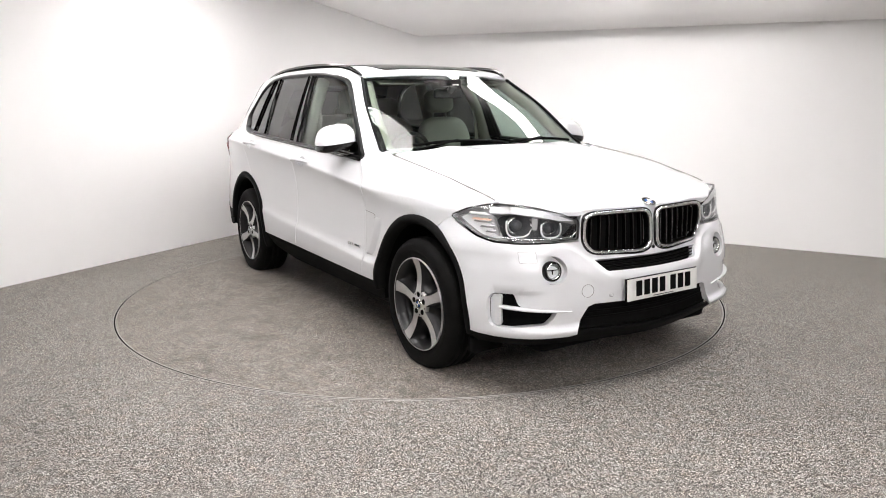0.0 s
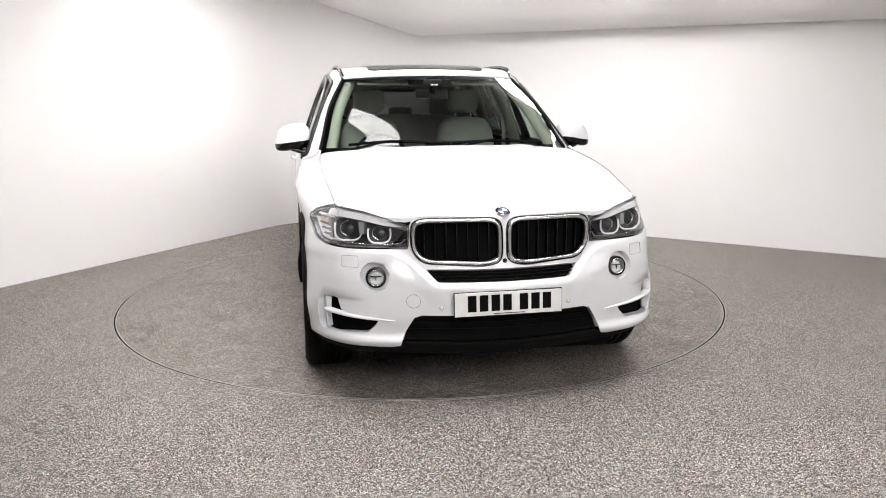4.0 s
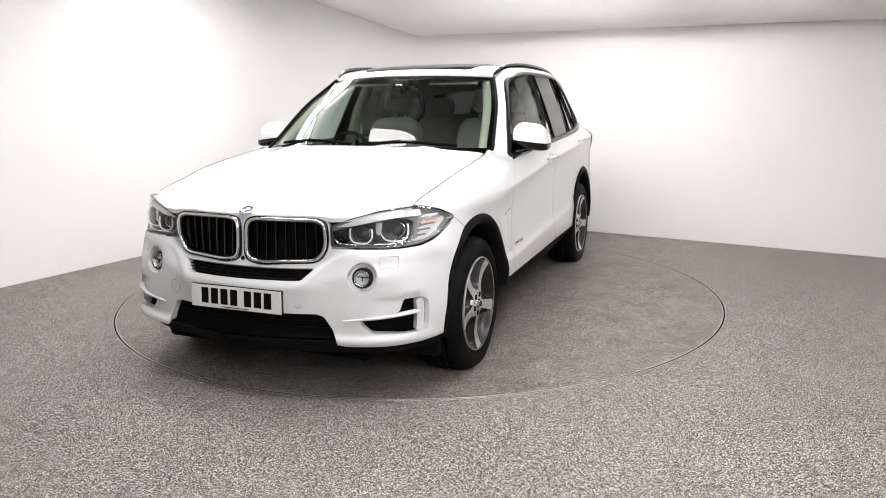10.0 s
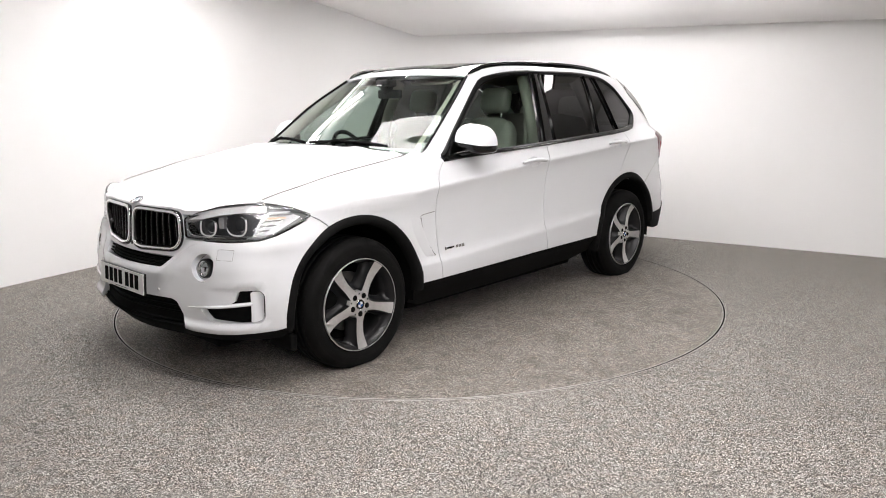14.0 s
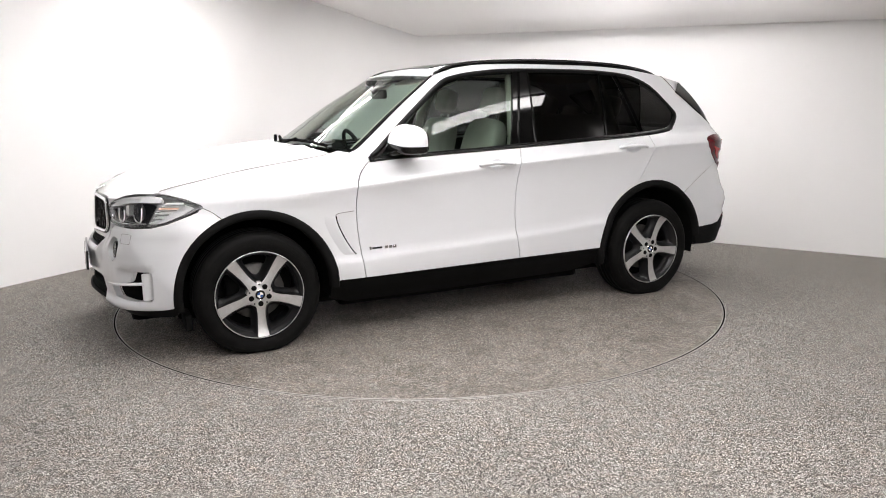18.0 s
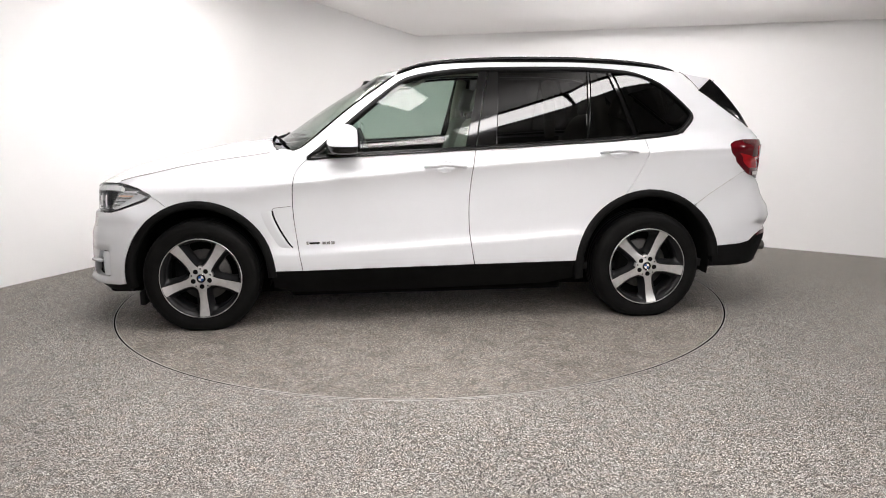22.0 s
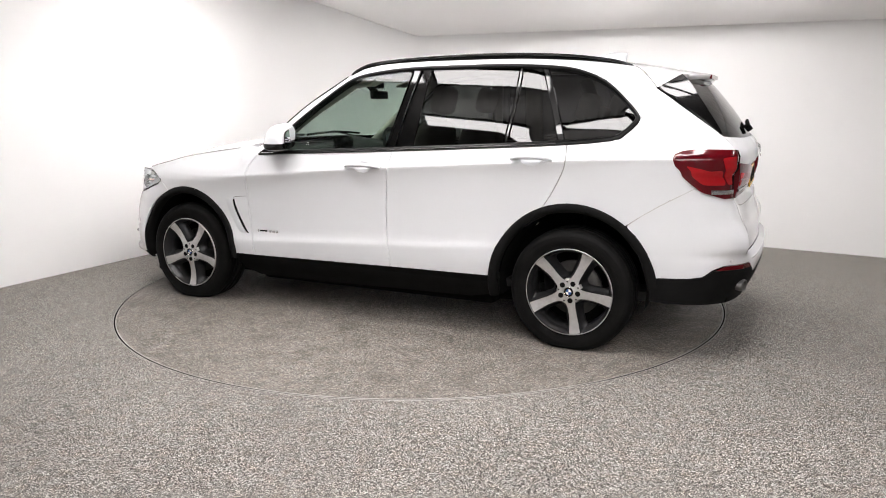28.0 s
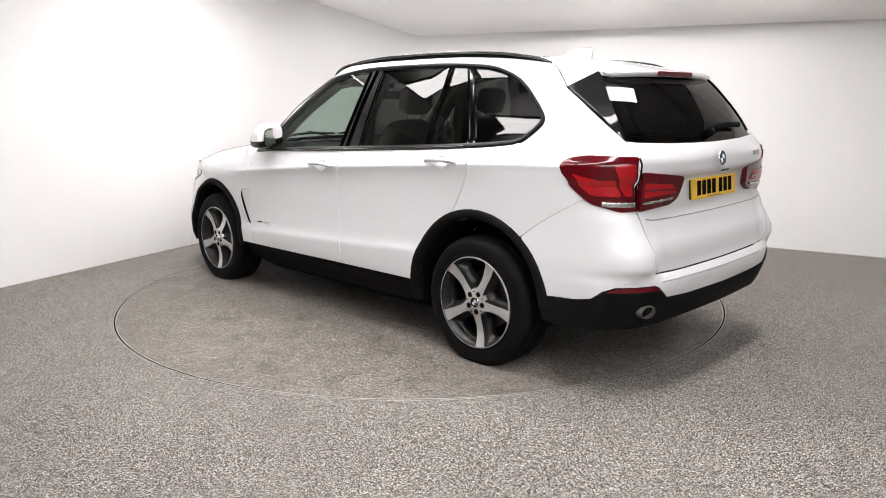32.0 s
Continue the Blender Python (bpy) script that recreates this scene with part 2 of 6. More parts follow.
def fill(outer, holes=(), step=0.05, extra=()):
    """Triangles of a flat outline with holes, with points inside it. Returns points, faces and the loops of its edges."""
    from_loops = [dense(o, step) for o in (outer, *holes)]
    pts, edges = [], []
    for loop in from_loops:
        k = len(pts)
        pts += loop
        edges += [(k + i, k + (i + 1) % len(loop)) for i in range(len(loop))]
    rim = np.array(pts)
    lo, hi = rim.min(0), rim.max(0)
    rows = int((hi[1] - lo[1]) / (step * 0.87)) + 1
    for j in range(1, rows):
        y = lo[1] + (hi[1] - lo[1]) * j / rows
        n = int((hi[0] - lo[0]) / step) + 1
        for i in range(n + 1):
            p = (lo[0] + step * (i + 0.5 * (j % 2)), y)
            if inside(p, outer) and not any(inside(p, h) for h in holes):
                if ((rim[:, 0] - p[0]) ** 2 + (rim[:, 1] - p[1]) ** 2).min() > (0.45 * step) ** 2:
                    pts.append(p)
    for p in extra:
        if inside(p, outer) and not any(inside(p, h) for h in holes):
            if ((rim[:, 0] - p[0]) ** 2 + (rim[:, 1] - p[1]) ** 2).min() > 0.008 ** 2:
                pts.append(p)
    from mathutils.geometry import delaunay_2d_cdt
    vs, _, fs, *_ = delaunay_2d_cdt([Vector(p) for p in pts], edges, [], 0, 1e-6)
    vs = [tuple(v) for v in vs]
    faces = []
    for f in fs:
        c = (sum(vs[i][0] for i in f) / 3, sum(vs[i][1] for i in f) / 3)
        if inside(c, outer) and not any(inside(c, h) for h in holes):
            (ax, ay), (bx, by), (cx, cy) = (vs[i] for i in f)
            faces.append(tuple(f) if (bx - ax) * (cy - ay) - (by - ay) * (cx - ax) > 0 else tuple(reversed(f)))
    return vs, faces, from_loops


def circle(x, y, r, n=48, start=0.0):
    return [(x + r * math.cos(start + 2 * math.pi * i / n), y + r * math.sin(start + 2 * math.pi * i / n)) for i in range(n)]


def build_room():
    R = 2.241
    outer = [(-6.2, -8.7), (6.8, -8.7), (6.8, -0.6), (0.0, 4.1), (-1.8, 3.8), (-6.2, -4.3)]
    v, f, _ = fill(outer, [circle(0, 0, R + 0.012, 160)], 0.5)
    floor = part("floor", ([(p[0], p[1], 0.0) for p in v], f), FLOOR, smooth=False)
    tagged(floor, "grey flecked stone-chip resin floor", "floor", kind="structure")
    pit = part("floor_pit", revolve([(R - 0.0022, -0.0012), (R - 0.002, -0.02), (R + 0.0085, -0.02), (R + 0.0086, -0.0008)], 200), MATT)
    tagged(pit, "dark gap around the turntable in the floor", "floor", kind="structure")
    rim = part("floor_trim", revolve([(R + 0.0084, -0.001), (R + 0.0087, 0.0015), (R + 0.0120, 0.0015), (R + 0.0130, 0.0)], 200), STEEL)
    tagged(rim, "thin steel edging round the turntable opening", "trim", kind="structure")
    n, k = len(CORNERS), len(BEND)
    runs = [("wall_left", [0, 1]), ("wall_corner", list(range(1, k + 1))), ("wall_right", [k, k + 1]), ("wall_right_front", [k + 1, k + 2]), ("wall_east", [k + 2, k + 3]), ("wall_south", [k + 3, k + 4]), ("wall_west", [k + 4, 0])]
    for name, run in runs:
        pts = [Vector((*CORNERS[i], TOPS[i])) for i in run]
        if len(pts) == 2:
            steps = max(1, int((pts[1] - pts[0]).length / 0.4))
            pts = [pts[0].lerp(pts[1], i / steps) for i in range(steps + 1)]
        verts, faces = [], []
        for i, p in enumerate(pts):
            d = (pts[min(i + 1, len(pts) - 1)] - pts[max(i - 1, 0)]).to_2d().normalized()
            for q in (p, p + Vector((-d.y, d.x, 0.0)) * 0.12):
                verts += [(q.x, q.y, -0.01), (q.x, q.y, p.z + 0.10)]
        for i in range(len(pts) - 1):
            o = 4 * i
            faces += [(o, o + 4, o + 5, o + 1), (o + 2, o + 3, o + 7, o + 6), (o + 1, o + 5, o + 7, o + 3)]
        # The unseen walls are greyed to deepen the shade under the car.
        behind = name in ("wall_east", "wall_south", "wall_west")
        w = part(name, (verts, faces), WALLUNSEEN if behind else WALL)
        w.data.set_sharp_from_angle(angle=radians(50))
        tagged(w, "unseen grey wall closing the room, toned to curb bounce light" if behind else "plain white painted studio wall", "wall", kind="structure")
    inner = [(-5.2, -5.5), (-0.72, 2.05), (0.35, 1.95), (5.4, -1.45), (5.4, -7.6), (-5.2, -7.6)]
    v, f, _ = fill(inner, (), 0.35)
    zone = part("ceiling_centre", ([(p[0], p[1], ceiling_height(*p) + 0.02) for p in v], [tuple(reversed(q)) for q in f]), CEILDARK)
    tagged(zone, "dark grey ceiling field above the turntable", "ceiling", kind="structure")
    v, f, _ = fill(CORNERS, [inner], 0.15)
    ceil = part("ceiling", ([(p[0], p[1], ceiling_height(*p)) for p in v], [tuple(reversed(q)) for q in f]), CEIL)
    tagged(ceil, "off-white sloping studio ceiling", "ceiling", kind="structure")


# ---- the lights over the turntable, and added fill panels ----
def build_light(W, D, poses):
    lamp = new("ceiling_light")
    tagged(lamp, "unseen white ceiling light panel with a pale diffuser", "ceiling light", "ceiling light panels")
    part("diffuser", box(W - 0.05, D - 0.05, 0.012, (0, 0, -0.006)), PANEL, lamp, "glowing white diffuser", smooth=False)
    for sx, sy, x, y in ((W, 0.025, 0, D / 2 - 0.0125), (W, 0.025, 0, -D / 2 + 0.0125), (0.025, D - 0.05, W / 2 - 0.0125, 0), (0.025, D - 0.05, -W / 2 + 0.0125, 0)):
        part("frame_bar", box(sx, sy, 0.03, (x, y, -0.004), 0.003), MATT, lamp, smooth=False)
    lamp.matrix_basis = poses[0]
    for m in poses[1:]:
        copy_thing(lamp, m)


ALONG, ACROSS = Vector((0.829, -0.559)), Vector((0.559, 0.829))


def light_pose(u, n, turn=0):
    p = ALONG * u + ACROSS * n
    return pose(p.x, p.y, min(ceiling_height(p.x, p.y), 2.70) - 0.04, 0, 0, -34 + turn)


def wall_fill_pose(k):
    """A slim panel along the left wall, k metres from its far corner, added unseen to brighten the wall."""
    p = Vector((-1.61, 3.44)) - Vector((0.483, 0.876)) * k + Vector((0.876, -0.483)) * 1.0
    return pose(p.x, p.y, min(2.70, ceiling_height(p.x, p.y) - 0.05), 0, 0, 61)


# The last three are unseen fill panels that brighten the right wall.
RING_AND_FILL = [(1.08, -2.40, 42), (2.01, -1.57, 42), (-0.06, -2.93, 0), (-1.24, -2.36, -41), (-1.65, 1.30, 8), (4.1, -5.7, 30), (4.5, -6.7, 30), (3.4, -7.2, 30)]
FAR = [(0.10, 0.95, -3), (1.36, 0.88, -3)]


def hung(x, y, turn):
    return pose(x, y, min(ceiling_height(x, y) - 0.03, 2.70), 0, 0, turn)


def build_lights():
    """Wide panels over the far side of the turntable, a broken ring round it, a row across the near side, and added
    unseen fill panels behind the camera and by the walls.
    """
    # The panel at u 4.9, n 1.15 is added fill for the right wall.
    rows = [light_pose(u, n) for n, us in ((-1.62, (0.62, -0.70)), (-0.66, (0.0,)), (1.15, (4.9,))) for u in us]
    rows += [hung(*p) for p in RING_AND_FILL]
    # Fill panels added behind the camera to brighten the sides that face it.
    rows += [light_pose(u, n) for n, us in ((-3.5, (3.0, 4.32, 5.64)), (-4.4, (3.45, 4.8, 6.1)), (-5.3, (3.45, 4.8, 6.1))) for u in us]
    build_light(1.24, 0.30, rows)
    build_light(1.24, 0.50, [hung(*p) for p in FAR])
    # Slim panels added out of view: two for the left wall.
    build_light(1.3, 0.12, [wall_fill_pose(k) for k in (1.3, 2.75)])
    # One more unseen slim panel, added to lift the right wall.
    build_light(1.24, 0.17, [hung(2.62, 0.66, -3)])


# ---- the turntable ----
AXIS = (-0.0113, -0.0281)


def build_turntable():
    R = 2.241
    t = new("turntable")
    tagged(t, "worn grey-brown round car turntable flush with floor", "turntable")
    v, f, _ = fill(circle(0, 0, R - 0.008, 160), (), 0.4)
    part("deck", ([(p[0], p[1], 0.0) for p in v], f), DISC, t, "worn flecked deck", smooth=False)
    part("edge_ring", revolve([(R - 0.008, -0.001), (R - 0.0078, 0.0012), (R - 0.0025, 0.0012), (R - 0.0020, -0.001)], 200), STEEL, t, "thin steel edge")
    return t

# ---- the car's skin: an outline round the car at every height ----
HALF_WIDTH = [(0.15, 0.87), (0.25, 0.925), (0.33, 0.952), (0.40, 0.962), (0.46, 0.9655), (0.505, 0.9655), (0.516, 0.9635), (0.54, 0.9555), (0.58, 0.949), (0.68, 0.9455), (0.80, 0.947), (0.88, 0.952), (0.94, 0.9605), (0.98, 0.9705), (0.998, 0.9760), (1.004, 0.9758), (1.014, 0.9710), (1.045, 0.9580), (1.08, 0.945),
              (1.13, 0.924), (1.17, 0.898), (1.22, 0.882), (1.345, 0.836), (1.5, 0.773), (1.60, 0.732), (1.65, 0.710), (1.68, 0.690), (1.70, 0.665), (1.72, 0.60)]
SHOULDER = [(-2.3, 1.136), (-2.0, 1.132), (-1.64, 1.123), (-1.4, 1.109), (-1.07, 1.088), (-0.69, 1.064), (-0.33, 1.040), (0.02, 1.017), (0.21, 1.001), (0.57, 0.969), (0.85, 0.946), (1.0, 0.934), (1.3, 0.926), (1.8, 0.945), (2.4, 0.961)]
LOW_LINE = [(-1.5, 0.53), (-0.95, 0.577), (-0.58, 0.554), (-0.25, 0.538), (0.22, 0.515), (0.59, 0.499), (0.85, 0.487), (1.3, 0.50)]
NOSE = [(0.15, 2.12), (0.22, 2.26), (0.27, 2.325), (0.300, 2.340), (0.318, 2.356), (0.334, 2.354), (0.358, 2.340), (0.45, 2.342), (0.57, 2.338), (0.61, 2.325), (0.66, 2.297), (0.70, 2.280), (0.80, 2.271), (0.88, 2.262), (0.93, 2.245), (1.0, 2.2)]
TAIL = [(0.15, -2.18), (0.25, -2.33), (0.35, -2.40), (0.45, -2.445), (0.53, -2.465), (0.58, -2.46), (0.604, -2.426), (0.66, -2.424), (0.722, -2.420), (0.736, -2.414), (0.80, -2.392), (0.87, -2.375), (0.91, -2.352), (1.03, -2.345),
        (1.075, -2.385), (1.135, -2.388), (1.20, -2.36), (1.235, -2.325), (1.30, -2.285), (1.45, -2.17), (1.57, -2.06), (1.66, -1.93), (1.72, -1.85)]
FRONT_PLAN = [(0, 0), (0.15, 0.007), (0.30, 0.026), (0.47, 0.062), (0.637, 0.112), (0.74, 0.165), (0.82, 0.235), (0.88, 0.32), (0.915, 0.41), (0.943, 0.54), (0.965, 0.70), (0.982, 0.90), (0.995, 1.12), (1, 1.345)]
LOW_PLAN = [(0, 0), (0.15, 0.009), (0.30, 0.034), (0.47, 0.074), (0.60, 0.103), (0.70, 0.130), (0.77, 0.162), (0.83, 0.205), (0.88, 0.262), (0.92, 0.325), (0.955, 0.39), (0.975, 0.46), (0.987, 0.60), (0.994, 0.85), (0.998, 1.10), (1, 1.345)]
REAR_PLAN = [(0, 0), (0.2, 0.004), (0.4, 0.012), (0.55, 0.022), (0.65, 0.038), (0.73, 0.060), (0.80, 0.092), (0.85, 0.130), (0.90, 0.182), (0.94, 0.262), (0.963, 0.38), (0.982, 0.58), (0.995, 0.90), (0.999, 1.15), (1, 1.35)]
UP_PLAN = [(0, 0), (0.2, 0.006), (0.4, 0.018), (0.55, 0.030), (0.68, 0.045), (0.77, 0.062), (0.81, 0.10), (0.845, 0.18), (0.88, 0.28), (0.912, 0.48), (0.95, 0.75), (0.985, 1.05), (1, 1.35)]
MID_F, MID_R = 1.0, -1.0
HOOD_Z = [(0.70, 1.15), (0.90, 1.143), (1.08, 1.118), (1.236, 1.098), (1.4, 1.075), (1.575, 1.046), (1.734, 1.010), (1.86, 0.985), (1.98, 0.952), (2.06, 0.922), (2.21, 0.85), (2.29, 0.80)]
HOOD_Y = [(0.70, 0.80), (0.95, 0.805), (1.08, 0.815), (1.3, 0.82), (1.5, 0.815), (1.75, 0.795), (1.98, 0.775), (2.1, 0.76), (2.3, 0.74)]
HOOD_MID = [(0.9, 1.185), (1.17, 1.172), (1.47, 1.136), (1.75, 1.080), (1.91, 1.040), (2.05, 0.997), (2.17, 0.950), (2.23, 0.922), (2.27, 0.900), (2.30, 0.885)]
SCREEN_X = [(1.10, 0.88), (1.18, 0.776), (1.41, 0.49), (1.608, 0.203), (1.70, 0.05)]
SCREEN_Y = [(1.10, 0.845), (1.18, 0.806), (1.41, 0.738), (1.608, 0.630), (1.70, 0.60)]
ROOF_MID = [(-2.1, 1.575), (-1.8, 1.650), (-1.6, 1.682), (-1.4, 1.703), (-1.2, 1.718), (-0.8, 1.732), (-0.3, 1.727), (0.0, 1.704), (0.17, 1.672), (0.32, 1.630)]
ROOF_EDGE = [(-2.1, 1.55), (-1.80, 1.618), (-1.6, 1.650), (-1.4, 1.672), (-1.0, 1.692), (-0.5, 1.696), (-0.1, 1.683), (0.06, 1.660), (0.2, 1.612), (0.32, 1.58)]


def arc_table(plan):
    pts = curve(plan, 8)
    s, out = 0.0, []
    for i, (fy, dx) in enumerate(pts):
        if i:
            s += math.hypot(0.96 * (fy - pts[i - 1][0]), dx - pts[i - 1][1])
        out.append((s, fy, dx / plan[-1][1]))
    return np.array(out)


ARC_F, ARC_R = arc_table(FRONT_PLAN), arc_table(REAR_PLAN)
ARC_L = arc_table(LOW_PLAN)
ARC_L[:, 0] *= ARC_F[-1, 0] / ARC_L[-1, 0]
ARC_U = arc_table(UP_PLAN)
ARC_U[:, 0] *= ARC_R[-1, 0] / ARC_U[-1, 0]
S_F = float(ARC_F[-1, 0])
S_R = S_F + MID_F - MID_R
S_END = S_R + float(ARC_R[-1, 0])


def half_width(x, z):
    """Half the width at x, z: the shoulder line and the low door line climb to the rear."""
    zs = [0.15, 0.36, table(x, LOW_LINE), table(x, SHOULDER), 1.22, 1.40, 1.80]
    q = float(np.interp(z, zs, [0.15, 0.36, 0.512, 1.001, 1.22 + 0.030 * max(-1.6, min(1.2, x + 0.2)), 1.40, 1.80]))
    w = table(q, HALF_WIDTH)
    if x < -1.5 and z < 0.78:
        w += (0.952 - w) * ease(x, -1.5, -1.75) * ease(z, 0.78, 0.62) * ease(z, 0.30, 0.42)
    k = ease(x, 0.85, 1.20)
    return w + (0.4 * w + 0.3 * table(q - 0.045, HALF_WIDTH) + 0.3 * table(q + 0.045, HALF_WIDTH) - w) * k if k else w


def ease(v, a, b):
    """A soft step from 0 at a to 1 at b."""
    q = min(1.0, max(0.0, (v - a) / (b - a)))
    return q * q * (3 - 2 * q)


def raw_skin(s, z):
    side = -1.0 if s < 0 else 1.0
    s = abs(s)
    if s <= S_F:
        fy, d = np.interp(s, ARC_F[:, 0], ARC_F[:, 1]), np.interp(s, ARC_F[:, 0], ARC_F[:, 2])
        low = min(1.0, max(0.0, (0.86 - z) / 0.14))
        low = low * low * (3 - 2 * low)
        if low:
            fy += (np.interp(s, ARC_L[:, 0], ARC_L[:, 1]) - fy) * low
            d += (np.interp(s, ARC_L[:, 0], ARC_L[:, 2]) - d) * low
        nose = table(z, NOSE)
        x = nose - d * (nose - MID_F) + 0.020 * ease(fy, 0.42 + (z - 0.62) * 0.8, 0.53 + (z - 0.62) * 0.8) * ease(fy, 0.97, 0.80) * ease(z, 0.57, 0.66) * ease(z, 0.775, 0.70)
        y = half_width(x, z) * fy
    elif s <= S_R:
        x = MID_F - (s - S_F)
        y = half_width(x, z)
    else:
        r = S_END - s
        sg = 1.0 if r >= 0 else -1.0
        r = abs(r)
        fy, d = np.interp(r, ARC_R[:, 0], ARC_R[:, 1]), np.interp(r, ARC_R[:, 0], ARC_R[:, 2])
        up = ease(z, 1.11, 1.26)
        if up:
            fy += (np.interp(r, ARC_U[:, 0], ARC_U[:, 1]) - fy) * up
            d += (np.interp(r, ARC_U[:, 0], ARC_U[:, 2]) - d) * up
        tail = table(z, TAIL)
        x = tail + d * (MID_R - tail)
        corner = ease(abs(fy), 0.60, 0.79) * ease(abs(fy), 1.0, 0.80)
        x -= corner * (0.066 * ease(z, 0.91, 0.65) * ease(z, 0.575, 0.63) + 0.022 * ease(z, 1.09, 1.00) * ease(z, 0.74, 0.92))
        y = half_width(x, z) * fy * sg
    if x > 0.6 and z > 0.7:
        top = table(x, HOOD_Z)
        low = top - 0.22
        if low < z and x > 0.9:
            t = min(1.0, (z - low) / (top - low)) ** 2.4
            ye = min(y, table(x, HOOD_Y))
            t *= min(1.0, (x - 0.9) / 0.15)
            y += (ye - y) * t
    if x < -1.4:
        y -= 0.018 * math.exp(-((z - table(x, SHOULDER)) / 0.07) ** 2) * ease(x, -1.4, -2.05) * max(-1.0, min(1.0, y / 0.8))
    if z > 1.15 and x > -0.5:
        y *= 1 - 0.034 * ease(x, -0.5, 0.25) * ease(z, 1.15, 1.45)
    if z > 1.1 and x > -0.2:
        edge = table(z, SCREEN_X)
        q = min(1.0, max(0.0, (x - edge + 0.22) / 0.22))
        y += (min(y, table(z, SCREEN_Y)) - y) * q ** 2
    return Vector((x, side * y, z))


def skin(s, z, off=0.0):
    """The point of the skin at s metres round the car from the nose, at height z, lifted by off."""
    p = raw_skin(s, z)
    if off:
        e = 0.004
        n = (raw_skin(s + e, z) - raw_skin(s - e, z)).cross(raw_skin(s, z + e) - raw_skin(s, z - e))
        p = p + n.normalized() * off
    return p


def side_glass(s, z, off=0.0):
    """The side windows' even surface, bowed a little along the car."""
    p = raw_skin(s, z)
    dz = z - 1.17
    y = 0.8924 - 0.326 * dz - 0.14 * dz * dz
    bow = p.y / half_width(p.x, z) if p.x < -0.5 else math.copysign(1 - 0.020 * ((p.x + 0.5) / 0.75) ** 2 * min(1.0, max(0.0, dz / 0.33)), p.y)
    return Vector((p.x, bow * y + math.copysign(off, p.y), z + 0.35 * off))


def rear_glass_map(s, z, off=0.0):
    """The rear window's even surface, gently bowed across."""
    p = raw_skin(s, max(z, 1.236))
    d = min(0.0, z - 1.236)
    x = table(max(z, 1.236), TAIL) + 0.080 * (abs(p.y) / 0.69) ** 2.2
    return Vector((x + d * 0.6 - off * 0.8, p.y, z + off * 0.5))


def lamp_map(s, z, off=0.0):
    """The even face of the lamp on the tailgate."""
    low, high = skin(s, 0.905), skin(s, 1.100)
    k = (z - 0.905) / 0.195
    p = low.lerp(high, k)
    return Vector((p.x - off - 0.010 * math.sin(math.pi * max(0.0, min(1.0, k))), p.y, z))


def at_x(x, z):
    """s of the left flank's point at x, z."""
    lo, hi = 0.0, S_END
    for _ in range(34):
        mid = (lo + hi) / 2
        if raw_skin(mid, z).x > x:
            lo = mid
        else:
            hi = mid
    return lo


def at_front(y, z):
    lo, hi = 0.0, S_F
    for _ in range(34):
        mid = (lo + hi) / 2
        if abs(raw_skin(mid, z).y) < abs(y):
            lo = mid
        else:
            hi = mid
    return math.copysign(lo, y)


def at_rear(y, z):
    lo, hi = S_R, S_END
    for _ in range(34):
        mid = (lo + hi) / 2
        if raw_skin(mid, z).y > abs(y):
            lo = mid
        else:
            hi = mid
    return lo if y >= 0 else 2 * S_END - lo


def flank(pts):
    return [(at_x(x, z), z) for x, z in pts]


def nose_pts(pts):
    return [(at_front(y, z), z) for y, z in pts]


def tail_pts(pts):
    return [(at_rear(y, z), z) for y, z in pts]


def both(half):
    """A symmetric outline from its half, given from the middle to the middle."""
    return half + [(-a, b) for a, b in reversed(half) if abs(a) > 1e-6]


def both_rear(half):
    return half + [(2 * S_END - a, b) for a, b in reversed(half) if abs(a - S_END) > 1e-6]


def surface_normal(mapping, a, b, e=0.006):
    n = (mapping(a + e, b) - mapping(a - e, b)).cross(mapping(a, b + e) - mapping(a, b - e))
    return tuple(n.normalized()) if n.length > 1e-12 else (0.0, 0.0, 0.0)


def sheet(outer, holes=(), step=0.045, lift=0.0, depth=0.012, mapping=None, soft=0.006, extra=()):
    """A panel that follows the skin, its edges folded inwards by depth."""
    mapping = mapping or skin
    vs, faces, loops = fill(outer, holes, step, extra)
    verts = [mapping(a, b, lift) for a, b in vs]
    normals = [surface_normal(mapping, a, b, soft) for a, b in vs]
    faces = list(faces)
    if depth:
        for n_loop, loop in enumerate(loops):
            area = sum(loop[i][0] * loop[(i + 1) % len(loop)][1] - loop[(i + 1) % len(loop)][0] * loop[i][1] for i in range(len(loop)))
            if (area < 0) == (n_loop == 0):
                loop = list(reversed(loop))
            k, n = len(verts), len(loop)
            verts += [mapping(a, b, lift) for a, b in loop] + [mapping(a, b, lift - depth) for a, b in loop]
            normals += [(0.0, 0.0, 0.0)] * (2 * n)
            faces += [(k + i, k + n + i, k + n + (i + 1) % n, k + (i + 1) % n) for i in range(n)]
    return [tuple(v) for v in verts], faces, normals


def crease_points(x0, x1):
    """Close rows of points along the shoulder line and the lower door line."""
    out = []
    for i in range(int((x0 - x1) / 0.025) + 1):
        x = x0 - 0.025 * i
        zc, zl = table(x, SHOULDER), table(x, LOW_LINE)
        for z in (zc - 0.040, zc - 0.020, zc - 0.005, zc + 0.003, zc + 0.012, zc + 0.030, zl - 0.02, zl - 0.005, zl + 0.004, zl + 0.020, zl + 0.045):
            out.append((at_x(x, z), z))
    return out


